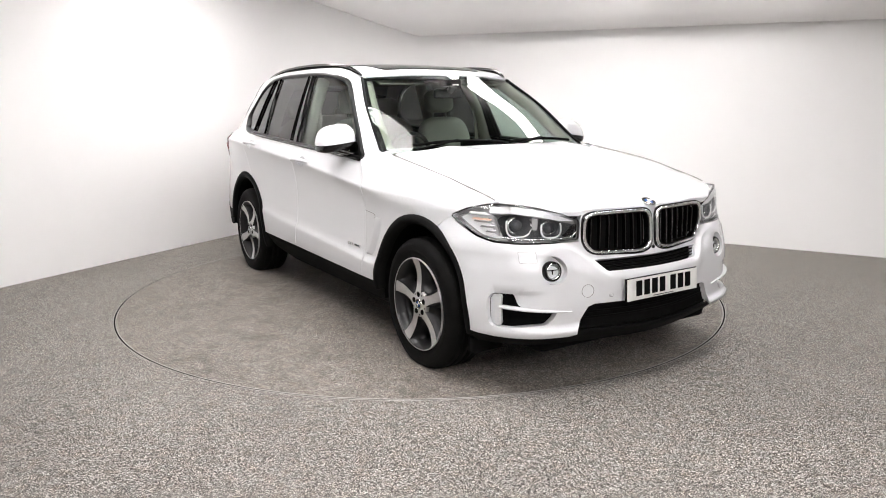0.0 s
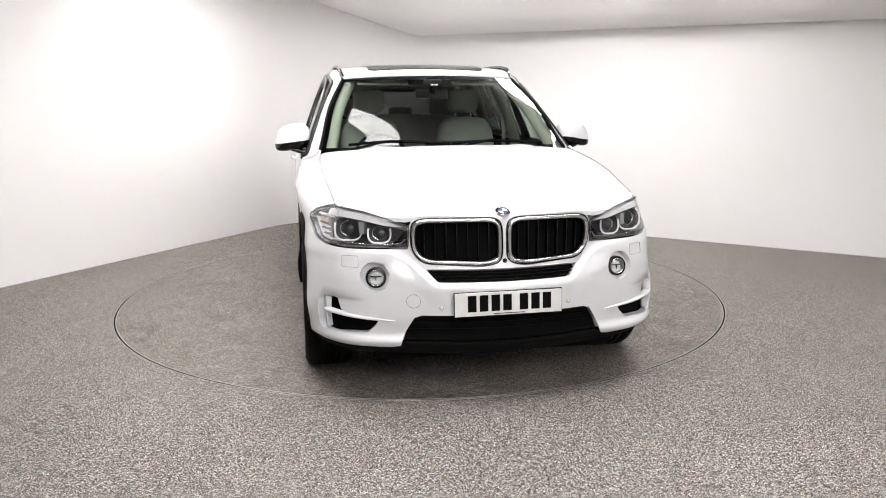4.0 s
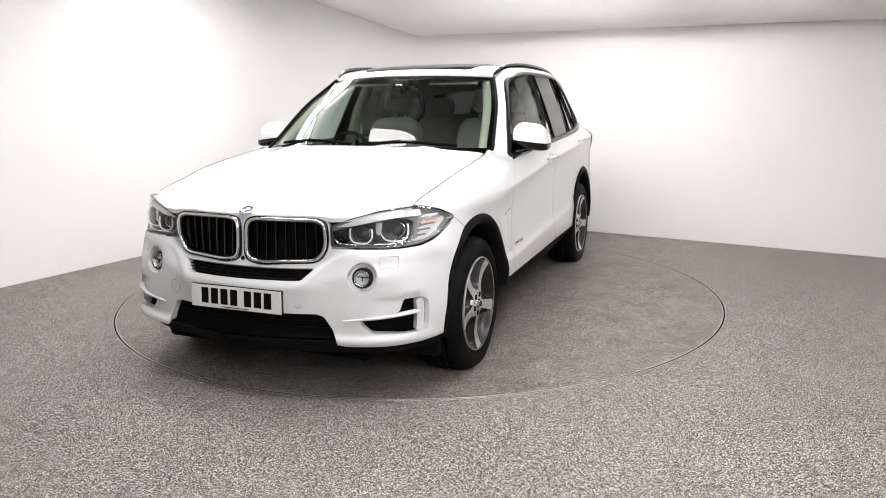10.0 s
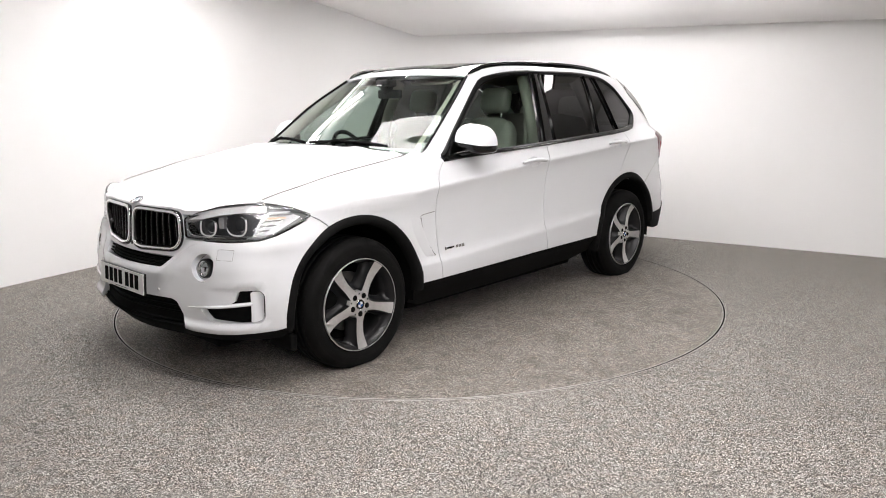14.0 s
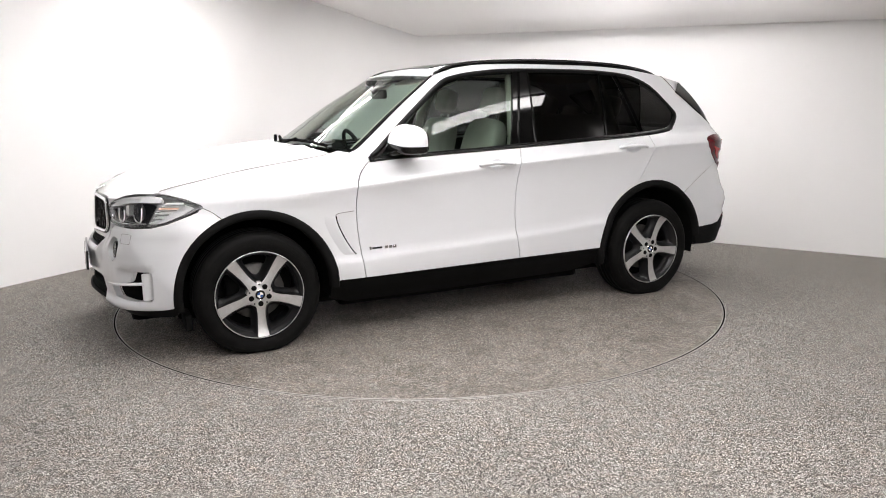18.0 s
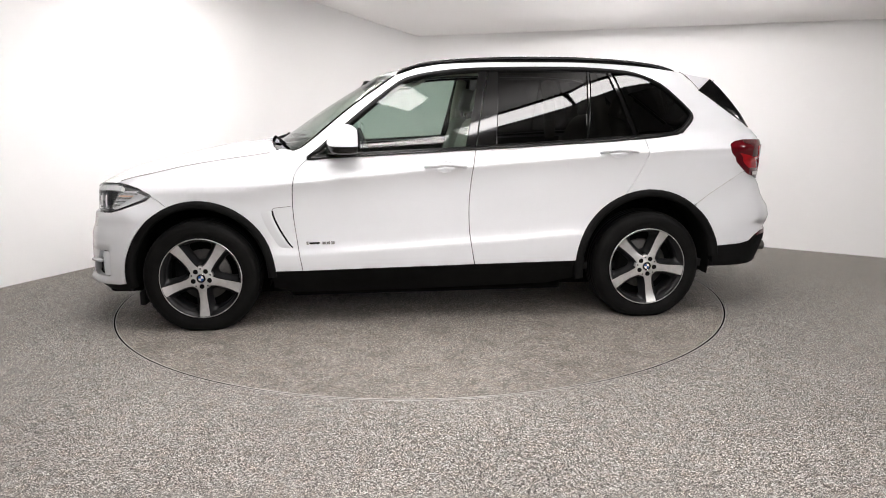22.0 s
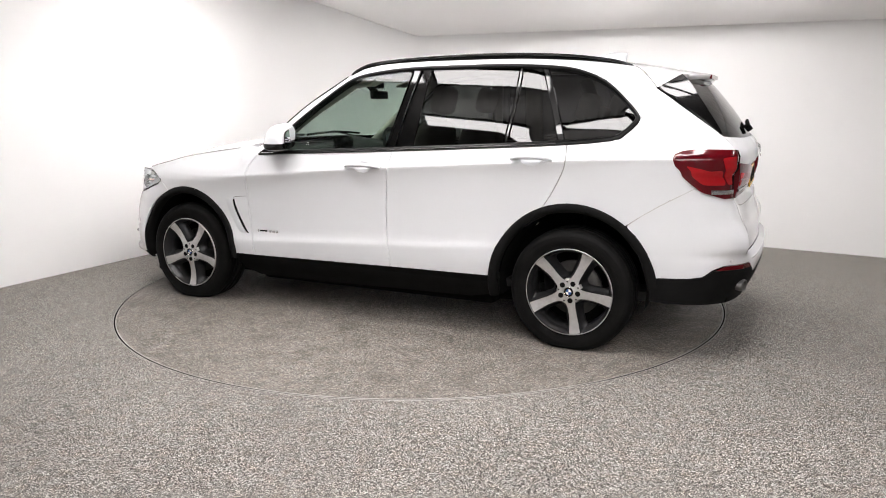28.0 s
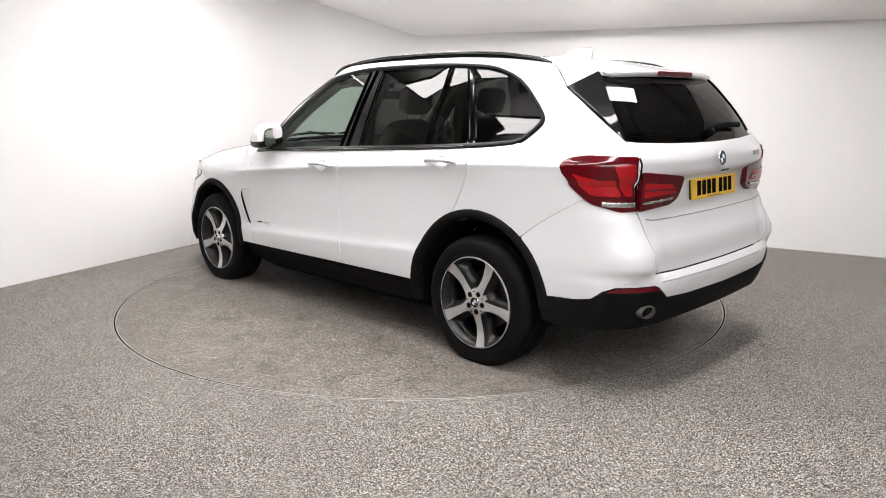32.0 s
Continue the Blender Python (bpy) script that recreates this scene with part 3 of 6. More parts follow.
def strip(line_a, line_b, lift=0.0, depth=0.012, rows=18, cols=3, mapping=None):
    """A narrow even panel between two lines of the skin's plane."""
    mapping = mapping or skin

    def along(line, t):
        L = [np.array(p, float) for p in line]
        d = [0.0]
        for i in range(1, len(L)):
            d.append(d[-1] + float(np.linalg.norm(L[i] - L[i - 1])))
        return np.array([np.interp(t * d[-1], d, [p[k] for p in L]) for k in (0, 1)])

    verts, faces, normals = [], [], []
    for i in range(rows + 1):
        a, b = along(line_a, i / rows), along(line_b, i / rows)
        for j in range(cols + 1):
            q = a + (b - a) * j / cols
            verts.append(tuple(mapping(q[0], q[1], lift)))
            normals.append(surface_normal(mapping, q[0], q[1]))
    a, b, c = (Vector(verts[k]) for k in (0, 1, cols + 1))
    turn = (b - a).cross(c - a).dot(Vector(normals[0])) < 0
    for i in range(rows):
        for j in range(cols):
            q = (i * (cols + 1) + j, i * (cols + 1) + j + 1, (i + 1) * (cols + 1) + j + 1, (i + 1) * (cols + 1) + j)
            faces.append(tuple(reversed(q)) if turn else q)
    for line, sign in ((line_a, 1), (line_b, -1)):
        k = len(verts)
        for i in range(rows + 1):
            q = along(line, i / rows)
            verts += [tuple(mapping(q[0], q[1], lift)), tuple(mapping(q[0], q[1], lift - depth))]
            normals += [(0.0, 0.0, 0.0)] * 2
        for i in range(rows):
            faces.append((k + 2 * i, k + 2 * i + 1, k + 2 * i + 3, k + 2 * i + 2))
    return verts, faces, normals


def rounded(poly, r=0.02, n=4):
    """Round the corners of a flat outline."""
    out, k = [], len(poly)
    for i in range(k):
        p, a, b = np.array(poly[i], float), np.array(poly[i - 1], float), np.array(poly[(i + 1) % k], float)
        da, db = np.linalg.norm(a - p), np.linalg.norm(b - p)
        u, v = p + (a - p) * min(r / da, 0.45), p + (b - p) * min(r / db, 0.45)
        for j in range(n + 1):
            t = j / n
            out.append(tuple((1 - t) ** 2 * u + 2 * t * (1 - t) * p + t * t * v))
    return out


def band(line, width, lift=0.0, thick=0.008, mapping=None, closed=False):
    """A raised strip along a line of the skin's plane."""
    mapping = mapping or skin
    n = len(line)
    L = [np.array(p, float) for p in line]
    verts, faces = [], []
    for i in range(n):
        a = L[i - 1] if (closed or i) else L[i]
        b = L[(i + 1) % n] if (closed or i < n - 1) else L[i]
        d = (b - a) / max(1e-9, np.linalg.norm(b - a))
        w = width[i] if isinstance(width, (list, tuple)) else width
        o = np.array((-d[1], d[0])) * w / 2
        for q, h in ((L[i] + o, lift - thick), (L[i] + o, lift), (L[i] + o * 0.5, lift + thick * 0.25), (L[i] - o * 0.5, lift + thick * 0.25), (L[i] - o, lift), (L[i] - o, lift - thick)):
            verts.append(tuple(mapping(q[0], q[1], h)))
    for i in range(n if closed else n - 1):
        for j in range(5):
            a, b = i * 6 + j, ((i + 1) % n) * 6 + j
            faces.append((a, a + 1, b + 1, b))
    return verts, faces


def hood_map(x, y, off=0.0):
    ye = table(x, HOOD_Y)
    t = min(1.0, abs(y) / ye)
    ze, zc = table(x, HOOD_Z), table(x, HOOD_MID)
    z = ze + (zc - ze) * (1 - t ** 2.3)
    ridge = 0.012 * math.exp(-((abs(y) - (0.30 + 0.16 * (2.3 - x) / 1.3)) / 0.07) ** 2) * min(1, max(0, (2.3 - x) * 3))
    return Vector((x, y, z + ridge * (1 - t ** 6) + off))


def roof_half(x):
    """Half the roof's width at x, where it meets the body side."""
    ze = table(x, ROOF_EDGE)
    if x > -0.1:
        return min(table(ze, HALF_WIDTH), table(ze, SCREEN_Y) + 0.02)
    return raw_skin(at_x(x, ze), ze).y


ROOF_Y = [(x, roof_half(x)) for x in (-2.05, -1.9, -1.8, -1.7, -1.6, -1.4, -1.2, -1.0, -0.7, -0.4, -0.15, 0.0, 0.06, 0.12, 0.2, 0.26, 0.32)]


def roof_map(x, y, off=0.0):
    ze, zc = table(x, ROOF_EDGE), table(x, ROOF_MID)
    ye = table(x, ROOF_Y)
    t = min(1.15, abs(y) / ye)
    return Vector((x, y, ze + (zc - ze) * (1 - t ** 2.6) + off))


ARCH_F, ARCH_R = 1.4665, -1.4665


def arch(cx, a0, a1, r, n=22, cz=0.36):
    """Points of a wheel arch, by angle from the front, upwards."""
    out = []
    for i in range(n + 1):
        a = radians(a0 + (a1 - a0) * i / n)
        out.append((cx + r * math.cos(a), cz + r * 1.015 * math.sin(a)))
    return out


# ---- the car ----
TURN = (-60.5095, -5.27932, 1.5617, 0.3420)
def build_wheel(name, turn):
    """A wheel about its own axis (z outwards, y up, the outer face at z = 0), its tyre pressed flat below."""
    w = new(name)
    LOAD = 0.3455
    prof = [(0.242, -0.034), (0.256, -0.014), (0.288, -0.003), (0.315, -0.000), (0.340, -0.008), (0.356, -0.022), (0.365, -0.040)]
    tread = [(0.369, -0.052), (0.370, -0.085), (0.363, -0.0855), (0.363, -0.093), (0.370, -0.0935), (0.371, -0.128), (0.364, -0.1285), (0.364, -0.137), (0.371, -0.1375),
             (0.370, -0.172), (0.363, -0.1725), (0.363, -0.180), (0.370, -0.1805), (0.369, -0.213)]
    inner = [(0.362, -0.228), (0.345, -0.245), (0.30, -0.255), (0.24, -0.245)]

    def pressed(shape):
        return [(x, max(y, -LOAD), z + (0.010 if z > -0.12 else -0.010) * max(0.0, (-y - 0.27) / 0.08) * (1 if -0.03 < z or z < -0.235 else 0)) for x, y, z in shape[0]], shape[1]

    tyre = part("tyre", pressed(revolve(prof + tread + inner, 120)), RUBBER, w, "black rubber tyre")
    for r, z in ((0.296, -0.0022), (0.304, -0.0010), (0.330, -0.004)):
        part("sidewall_rib", pressed(revolve([(r - 0.0015, z), (r, z + 0.0018), (r + 0.0015, z)], 96)), RUBBER, tyre)
    for k in range(60):
        a = 2 * math.pi * k / 60
        part("tread_block", pressed(moved(box(0.003, 0.014, 0.018, (0.3655, 0, -0.048)), Matrix.Rotation(a, 4, "Z"))), RUBBER, tyre, smooth=False)
    rim = part("rim", revolve([(0.2575, -0.016), (0.2590, -0.006), (0.2572, -0.0015), (0.2540, -0.003)], 96), ALLOY, w, "machined alloy rim lip")
    part("barrel", revolve([(0.2540, -0.0031), (0.2500, -0.018), (0.243, -0.024), (0.232, -0.060), (0.222, -0.14), (0.232, -0.235)], 64), ANTHRACITE, rim, "dark grey rim barrel")
    part("brake_disc", revolve([(0.06, -0.125), (0.165, -0.125), (0.167, -0.128), (0.167, -0.150)], 48), BRAKE, w, "dull grey steel brake disc")
    part("brake_caliper", box(0.09, 0.17, 0.07, (-0.135, 0.02, -0.12), 0.02), MATT, w, "black brake caliper")
    part("backing", revolve([(0.0, -0.175), (0.236, -0.175)], 48), MATT, w)
    spin = Matrix.Rotation(radians(turn), 4, "Z") @ Matrix.Diagonal((0.963, 0.963, 1, 1))
    for k in range(5):
        rows, verts, face_f, side_f = 12, [], [], []
        for i in range(rows):
            t = i / (rows - 1)
            r = 0.068 + (0.263 - 0.068) * t
            hw = 0.0205 + 0.0145 * t ** 1.7 + 0.011 * (1 - t) ** 6
            z = -0.0185 + 0.0022 * (1 - t) ** 4 - 0.012 * math.sin(t * math.pi * 0.95) + 0.012 * t ** 4
            d = 0.055 - 0.02 * t
            for y, h in ((-hw - 0.013, z - d), (-hw - 0.004, z - 0.010), (-hw, z), (-hw * 0.3, z + 0.0012), (hw * 0.3, z + 0.0012), (hw, z), (hw + 0.004, z - 0.010), (hw + 0.013, z - d)):
                verts.append((r, y, h))
        for i in range(rows - 1):
            for j in range(7):
                q = (i * 8 + j, (i + 1) * 8 + j, (i + 1) * 8 + j + 1, i * 8 + j + 1)
                (face_f if 2 <= j <= 4 else side_f).append(q)
        m = spin @ Matrix.Rotation(2 * math.pi * k / 5, 4, "Z")
        sp = part("spoke", moved((verts, face_f), m), ALLOY, w, "machined silver spoke face")
        part("spoke_flank", moved((verts, side_f), m), ANTHRACITE, sp, "dark grey spoke flank")
        mid = spin @ Matrix.Rotation(2 * math.pi * (k + 0.5) / 5, 4, "Z")
        ring = rounded([(0.088, -0.026), (0.088, 0.026), (0.205, 0.108), (0.238, 0.104), (0.256, 0.0), (0.238, -0.104), (0.205, -0.108)], 0.028, 4)
        n = len(ring)
        shrink = lambda x, y, kx, ky, h: (0.18 + (x - 0.18) * kx, y * ky, h)
        pv = [(x, y, -0.030) for x, y in ring] + [shrink(x, y, 0.90, 0.88, -0.058) for x, y in ring] + [shrink(x, y, 0.78, 0.72, -0.064) for x, y in ring] + [shrink(x, y, 0.74, 0.68, -0.10) for x, y in ring]
        pf = [(i + o, (i + 1) % n + o, (i + 1) % n + o + n, i + o + n) for o in (0, n, 2 * n) for i in range(n)]
        part("spoke_web", moved((pv, pf), mid), ANTHRACITE, w, "dark grey web between spokes")
    hub = part("hub", revolve([(0.0, -0.014), (0.030, -0.014), (0.034, -0.017), (0.066, -0.0165), (0.072, -0.0175), (0.076, -0.023), (0.080, -0.045)], 48), ALLOY, w, "machined wheel hub")
    # Dark discs on the hub stand in for the shade in holes and dimples.
    for k in range(5):
        a = 2 * math.pi * k / 5
        m = spin @ Matrix.Translation((0.0560 * math.cos(a), 0.0560 * math.sin(a), 0))
        part("bolt_hole_shade", moved(revolve([(0.0, -0.0135), (0.0150, -0.0135), (0.0165, -0.0165)], 20), m), MATT, hub, "black disc for bolt hole shade")
        m = spin @ Matrix.Rotation(a + math.pi / 5, 4, "Z") @ Matrix.Translation((0.064, 0, 0))
        part("hub_dimple_shade", moved(revolve([(0.0, -0.0150), (0.0045, -0.0150), (0.0055, -0.0165)], 12), m), ANTHRACITE, hub, "small dark disc for dimple shade")
    build_badge(w, Matrix.Translation((0, 0, -0.014)), 0.029)
    return w


BRAKE = varied("worn_brake_steel", (0.10, 0.098, 0.095), (0.14, 0.135, 0.13), 0.5, 30, metal=0.6)


def build_badge(parent, m, r):
    """A round enamel badge with four plain quarters, facing z."""
    b = part("badge", moved(revolve([(0.0, 0.001), (r * 0.62, 0.001), (r * 0.64, 0.0022), (r * 0.95, 0.0022), (r, 0.0)], 40), m), GLOSS, parent, "round black, white and blue enamel badge")
    part("badge_rim", moved(revolve([(r * 0.93, 0.001), (r * 0.95, 0.004), (r * 1.0, 0.0035), (r * 1.02, 0.0)], 40), m), CHROME, b, "chrome rim")
    for k in range(4):
        pts = [(0, 0, 0.003)] + [(r * 0.6 * math.cos(math.pi / 2 * (k + j / 8)), r * 0.6 * math.sin(math.pi / 2 * (k + j / 8)), 0.003) for j in range(9)]
        part("badge_quarter", moved((pts, [(0, j, j + 1) for j in range(1, 9)]), m), BLUE if k % 2 else WHITE, b, "blue quarter" if k % 2 else "white quarter", smooth=False)
    return b


def facing(p, n, up=(0, 0, 1)):
    """A pose at p whose z points along n and whose y points up."""
    z = Vector(n).normalized()
    x = Vector(up).cross(z).normalized()
    y = z.cross(x)
    return Matrix(((x.x, y.x, z.x, p[0]), (x.y, y.y, z.y, p[1]), (x.z, y.z, z.z, p[2]), (0, 0, 0, 1)))


def normal_at(s, z):
    return skin(s, z, 1.0) - skin(s, z)


def pair(make, parent, name, material, label="", smooth=True):
    """The left piece and its mirror image."""
    shape = make
    a = part(name, shape, material, parent, label, smooth)
    b = part(name, mirrored(shape), material, parent, label, smooth)
    return a, b


def trim_map(s, z, off=0.0):
    """The skin, turned in where it meets the front bumper's corner."""
    p = skin(s, z, off)
    return Vector((p.x, p.y - math.copysign(0.016 * ease(p.x, 1.6, 1.88), p.y), z))


def sill_map(s, z, off=0.0):
    """The skin, drawn in below the doors."""
    p = skin(s, max(z, 0.34), off)
    d = max(0.0, 0.385 - z)
    return Vector((p.x, p.y - math.copysign(d * 0.75, p.y), z))


def lip_map(s, z, off=0.0):
    """The skin, drawn in below the bumper's edge."""
    p = skin(s, max(z, 0.305), off)
    d = max(0.0, 0.312 - z)
    return Vector((p.x - 0.012 - d * 0.9, p.y * (1 - d * 0.5), z))


BUMPER_RIDGE = [(0.0, 0.572), (0.20, 0.574), (0.30, 0.580), (0.345, 0.596), (0.40, 0.640), (0.455, 0.690), (0.50, 0.716), (0.56, 0.734), (0.70, 0.744)]


def bumper_map(s, z, off=0.0):
    """The skin of the front bumper, with its swept ridge, its lower ledge and the shallow hollow above the scoop's blade."""
    y = abs(skin(s, z).y)
    d = z - table(y, BUMPER_RIDGE)
    ridge = (1 - ease(d, -0.045, 0.05)) * 2 if d > 0 else ease(d, -0.125, 0.06) / ease(0.0, -0.125, 0.06)
    ridge *= (0.004 + 0.013 * ease(y, 0.24, 0.38)) * (1 - ease(y, 0.54, 0.72))
    d = z - 0.326 - 0.012 * ease(y, 0.5, 0.85)
    ledge = 0.011 * ease(y, 0.40, 0.52) * (1 - ease(y, 0.84, 0.90)) * (max(0.0, 1 - d / 0.026) if d > 0 else max(0.0, 1 + d / 0.05))
    dent = 0.017 * ease(y, 0.63, 0.79) * ease(0.870 - y, 0.0, 0.02) * ease(0.540 - z, 0.0, 0.02) * ease(z, 0.425, 0.445)
    return skin(s, z, off + ridge + ledge - dent)


def build_front(car):
    arch_f = arch(ARCH_F, -5, 66.5, 0.475)
    half = [(0.0, 0.452)] + nose_pts([(0.40, 0.452), (0.435, 0.44), (0.475, 0.375), (0.500, 0.312), (0.54, 0.298), (0.70, 0.302), (0.80, 0.308)])
    half += flank([(1.985, 0.310)] + [(x, z) for x, z in arch_f if z > 0.312])
    half += flank([(1.70, 0.8405), (1.757, 0.871)])
    half += nose_pts([(0.893, 0.845), (0.868, 0.785), (0.83, 0.765), (0.74, 0.758), (0.60, 0.757), (0.45, 0.757), (0.447, 0.80), (0.446, 0.868), (0.430, 0.900), (0.38, 0.911), (0.30, 0.914), (0.1, 0.914)])
    half += [(0.0, 0.911)]
    kid = rounded([(0.030, 0.710), (0.030, 0.862), (0.062, 0.886), (0.380, 0.885), (0.420, 0.864), (0.420, 0.765), (0.375, 0.705), (0.10, 0.693)], 0.045, 5)
    slot = rounded([(-0.375, 0.664), (-0.322, 0.607), (0.322, 0.607), (0.375, 0.664)], 0.012, 3)
    scoop = rounded([(0.600, 0.424), (0.618, 0.398), (0.652, 0.366), (0.80, 0.357), (0.862, 0.357), (0.874, 0.385), (0.876, 0.498), (0.862, 0.524), (0.796, 0.525), (0.782, 0.470), (0.755, 0.452), (0.68, 0.441)], 0.010, 3)
    fog = circle(0.612, 0.632, 0.068, 36)
    front = lambda pts: nose_pts(pts)
    flip = lambda pts: [(-a, b) for a, b in reversed(pts)]
    holes = [front(kid), flip(front(kid)), front(slot), front(scoop), flip(front(scoop)), front(fog), flip(front(fog))]
    dent = nose_pts([(0.60 + 0.022 * i, z) for i in range(9) for z in (0.450, 0.462, 0.480, 0.500, 0.515, 0.524, 0.533, 0.542)])
    for i in range(62):
        a, b = Vector((0.011 * i + 0.005, table(0.011 * i + 0.005, BUMPER_RIDGE))), Vector((0.011 * i + 0.010, table(0.011 * i + 0.010, BUMPER_RIDGE)))
        n = Vector((a.y - b.y, b.x - a.x)).normalized()
        dent += nose_pts([tuple(a + n * d) for d in ((0.036, 0.018, 0.006, 0.0, -0.006, -0.018, -0.036, -0.06, -0.09) if i % 2 else (0.006, 0.0, -0.006))])
    dent += nose_pts([(0.52 + 0.022 * i, 0.326 + 0.012 * ease(0.52 + 0.022 * i, 0.5, 0.85) + d) for i in range(17) for d in (0.013, 0.004, 0.0, -0.004, -0.014)])
    dent = [p for p in dent + flip(dent) if not any(inside(p, h) for h in holes)]
    bumper = part("front_bumper", sheet(both(half), holes, 0.04, depth=0.035, mapping=bumper_map, soft=0.010, extra=dent), PAINT, car, "white painted front bumper cover")
    # kidney grilles
    for sgn in (1, -1):
        k = front(kid) if sgn > 0 else flip(front(kid))
        part("grille_back", sheet(k, (), 0.04, -0.034, 0.0), MATT, bumper, "black grille recess")
        kk = [np.array(p) for p in k]
        c = sum(kk) / len(kk)
        for scale, wd, lift, thick, mat, nm in ((1.036, 0.017, 0.008, 0.03, CHROME, "grille_surround"), (0.990, 0.006, 0.002, 0.03, GLOSS, "grille_inner_ring"), (1.100, 0.007, 0.004, 0.02, GLOSS, "grille_outer_seal")):
            ring = [tuple(c + (p - c) * np.array((scale, 1 + (scale - 1) * 1.8))) for p in kk]
            part(nm, band(ring, wd, lift, thick, closed=True), mat, bumper, "black grille seal" if mat is GLOSS else "chrome kidney grille surround")
        for i in range(7):
            y = 0.072 + 0.051 * i
            zz = [0.698 + 0.184 * j / 12 for j in range(13)]
            zz = [z for z in zz if inside((y, z), kid)]
            line = [(sgn * at_front(y, z), z) for z in zz]
            part("grille_bar", band(line, 0.008, -0.013, 0.020), GLOSS, bumper, "black upright grille bar")
    part("radar_eye", moved(revolve([(0, 0.004), (0.010, 0.004), (0.012, 0)], 16), facing(skin(0, 0.697, 0.001), (1, 0, 0))), GLOSS, bumper, "small black sensor eye")
    # upper slot, lower intake, scoops
    part("upper_intake", sheet(front(slot), (), 0.04, -0.034, 0.0), MATT, bumper, "black upper intake")
    for z in (0.622, 0.636, 0.650):
        hw = 0.335 + (z - 0.607) * 0.55
        part("intake_slat", band([(at_front(-hw + 2 * hw * i / 16, z), z) for i in range(17)], 0.006, -0.016, 0.015), CLAD, bumper, smooth=False)
    low = both([(0.0, 0.300)] + nose_pts([(0.30, 0.300), (0.50, 0.300), (0.500, 0.316), (0.475, 0.379), (0.435, 0.446), (0.40, 0.458)]) + [(0.0, 0.458)])
    part("lower_intake", sheet(low, (), 0.05, -0.03, 0.0), MATT, bumper, "black lower air intake")
    for z in (0.345, 0.375, 0.405, 0.432):
        hw = 0.485 - (z - 0.34) * 0.6
        part("intake_slat", band([(at_front(-hw + 2 * hw * i / 20, z), z) for i in range(21)], 0.010, -0.022, 0.008), MATT, bumper, smooth=False)
    lip = both([(0.0, 0.240)] + nose_pts([(0.40, 0.240), (0.60, 0.244), (0.78, 0.254)]) + flank([(1.97, 0.255), (1.945, 0.28), (1.94, 0.318), (2.0, 0.313)]) + nose_pts([(0.80, 0.307), (0.70, 0.301), (0.54, 0.297), (0.505, 0.306), (0.48, 0.318), (0.30, 0.318)]) + [(0.0, 0.318)])
    part("front_lip", sheet(lip, (), 0.05, 0.004, 0.03, mapping=lip_map), CLAD, bumper, "grained black lower bumper lip")
    for sgn in (1, -1):
        sc = front(scoop) if sgn > 0 else flip(front(scoop))
        part("scoop_back", sheet(sc, (), 0.04, -0.045, 0.0), MATT, bumper, "black side scoop recess")
        fin = nose_pts(rounded([(0.834, 0.362), (0.868, 0.362), (0.873, 0.395), (0.874, 0.498), (0.862, 0.520), (0.836, 0.520)], 0.008, 3))
        hollow = lambda a, b, off=0.0: skin(a, b, off - 0.030 * ease(abs(skin(a, b).y), 0.836, 0.872))
        part("scoop_wall", sheet(fin if sgn > 0 else flip(fin), (), 0.015, -0.003, 0.03, mapping=hollow), PAINT, bumper, "white hollowed end of the scoop")
        blade = [(sgn * at_front(y, z), z) for y, z in curve([(0.525, 0.424), (0.62, 0.433), (0.72, 0.444), (0.79, 0.453), (0.845, 0.460)], 4)]
        n = len(blade)
        part("scoop_blade", band(blade, [0.005 + 0.009 * min(1, i / 5) for i in range(n)], 0.001, 0.03), PAINT, bumper, "slim white blade across the scoop")
        s = sgn * at_front(0.61, 0.630)
        m = facing(skin(s, 0.630, -0.018), normal_at(s, 0.630) + Vector((0.9, 0, 0)))
        lamp = part("fog_lamp", moved(revolve([(0.0, -0.022), (0.026, -0.02), (0.036, -0.004)], 32), m), LAMPSILVER, bumper, "round clear fog lamp")
        part("fog_lamp_reflector", moved(box(0.05, 0.022, 0.004, (0, -0.012, -0.012), 0.002), m), LAMPWHITE, lamp, "bright lower reflector", smooth=False)
        part("fog_lamp_ring", moved(revolve([(0.034, -0.006), (0.036, 0.006), (0.0375, 0.006), (0.040, -0.006)], 40), m), SATIN, lamp, "chrome fog lamp ring")
        part("fog_lamp_lens", moved(revolve([(0.0, 0.006), (0.02, 0.005), (0.037, 0.0)], 32), m), LENS, lamp, "clear lens")
        part("fog_lamp_bar", moved(merge(box(0.055, 0.004, 0.01, (0, 0.006, -0.008)), box(0.004, 0.02, 0.01, (0, -0.005, -0.008))), m), GLOSS, lamp, smooth=False)
        part("fog_lamp_housing", moved(revolve([(0.039, 0.003), (0.046, 0.004), (0.049, 0.0), (0.051, -0.03)], 40), m), GLOSS, lamp, "black fog lamp bezel")
        dish = nose_pts(circle(0.612, 0.632, 0.0675, 36))
        dish = dish if sgn > 0 else flip(dish)
        part("fog_dish", sheet(dish, (), 0.03, -0.030, 0.0), PAINT, bumper, "white dished fog lamp recess")
        # washer flap, parking sensor and towing-eye cap, as fine seams
        for z0, y0, zs, ys in ((0.700, 0.722, 0.052, 0.076),):
            loop = rounded([(y0 - ys / 2, z0 - zs / 2), (y0 + ys / 2, z0 - zs / 2), (y0 + ys / 2, z0 + zs / 2), (y0 - ys / 2, z0 + zs / 2)], 0.005, 2)
            part("washer_flap_seam", band(nose_pts(loop) if sgn > 0 else flip(nose_pts(loop)), 0.0016, 0.0012, 0.002, closed=True), SEAM, bumper, smooth=False)
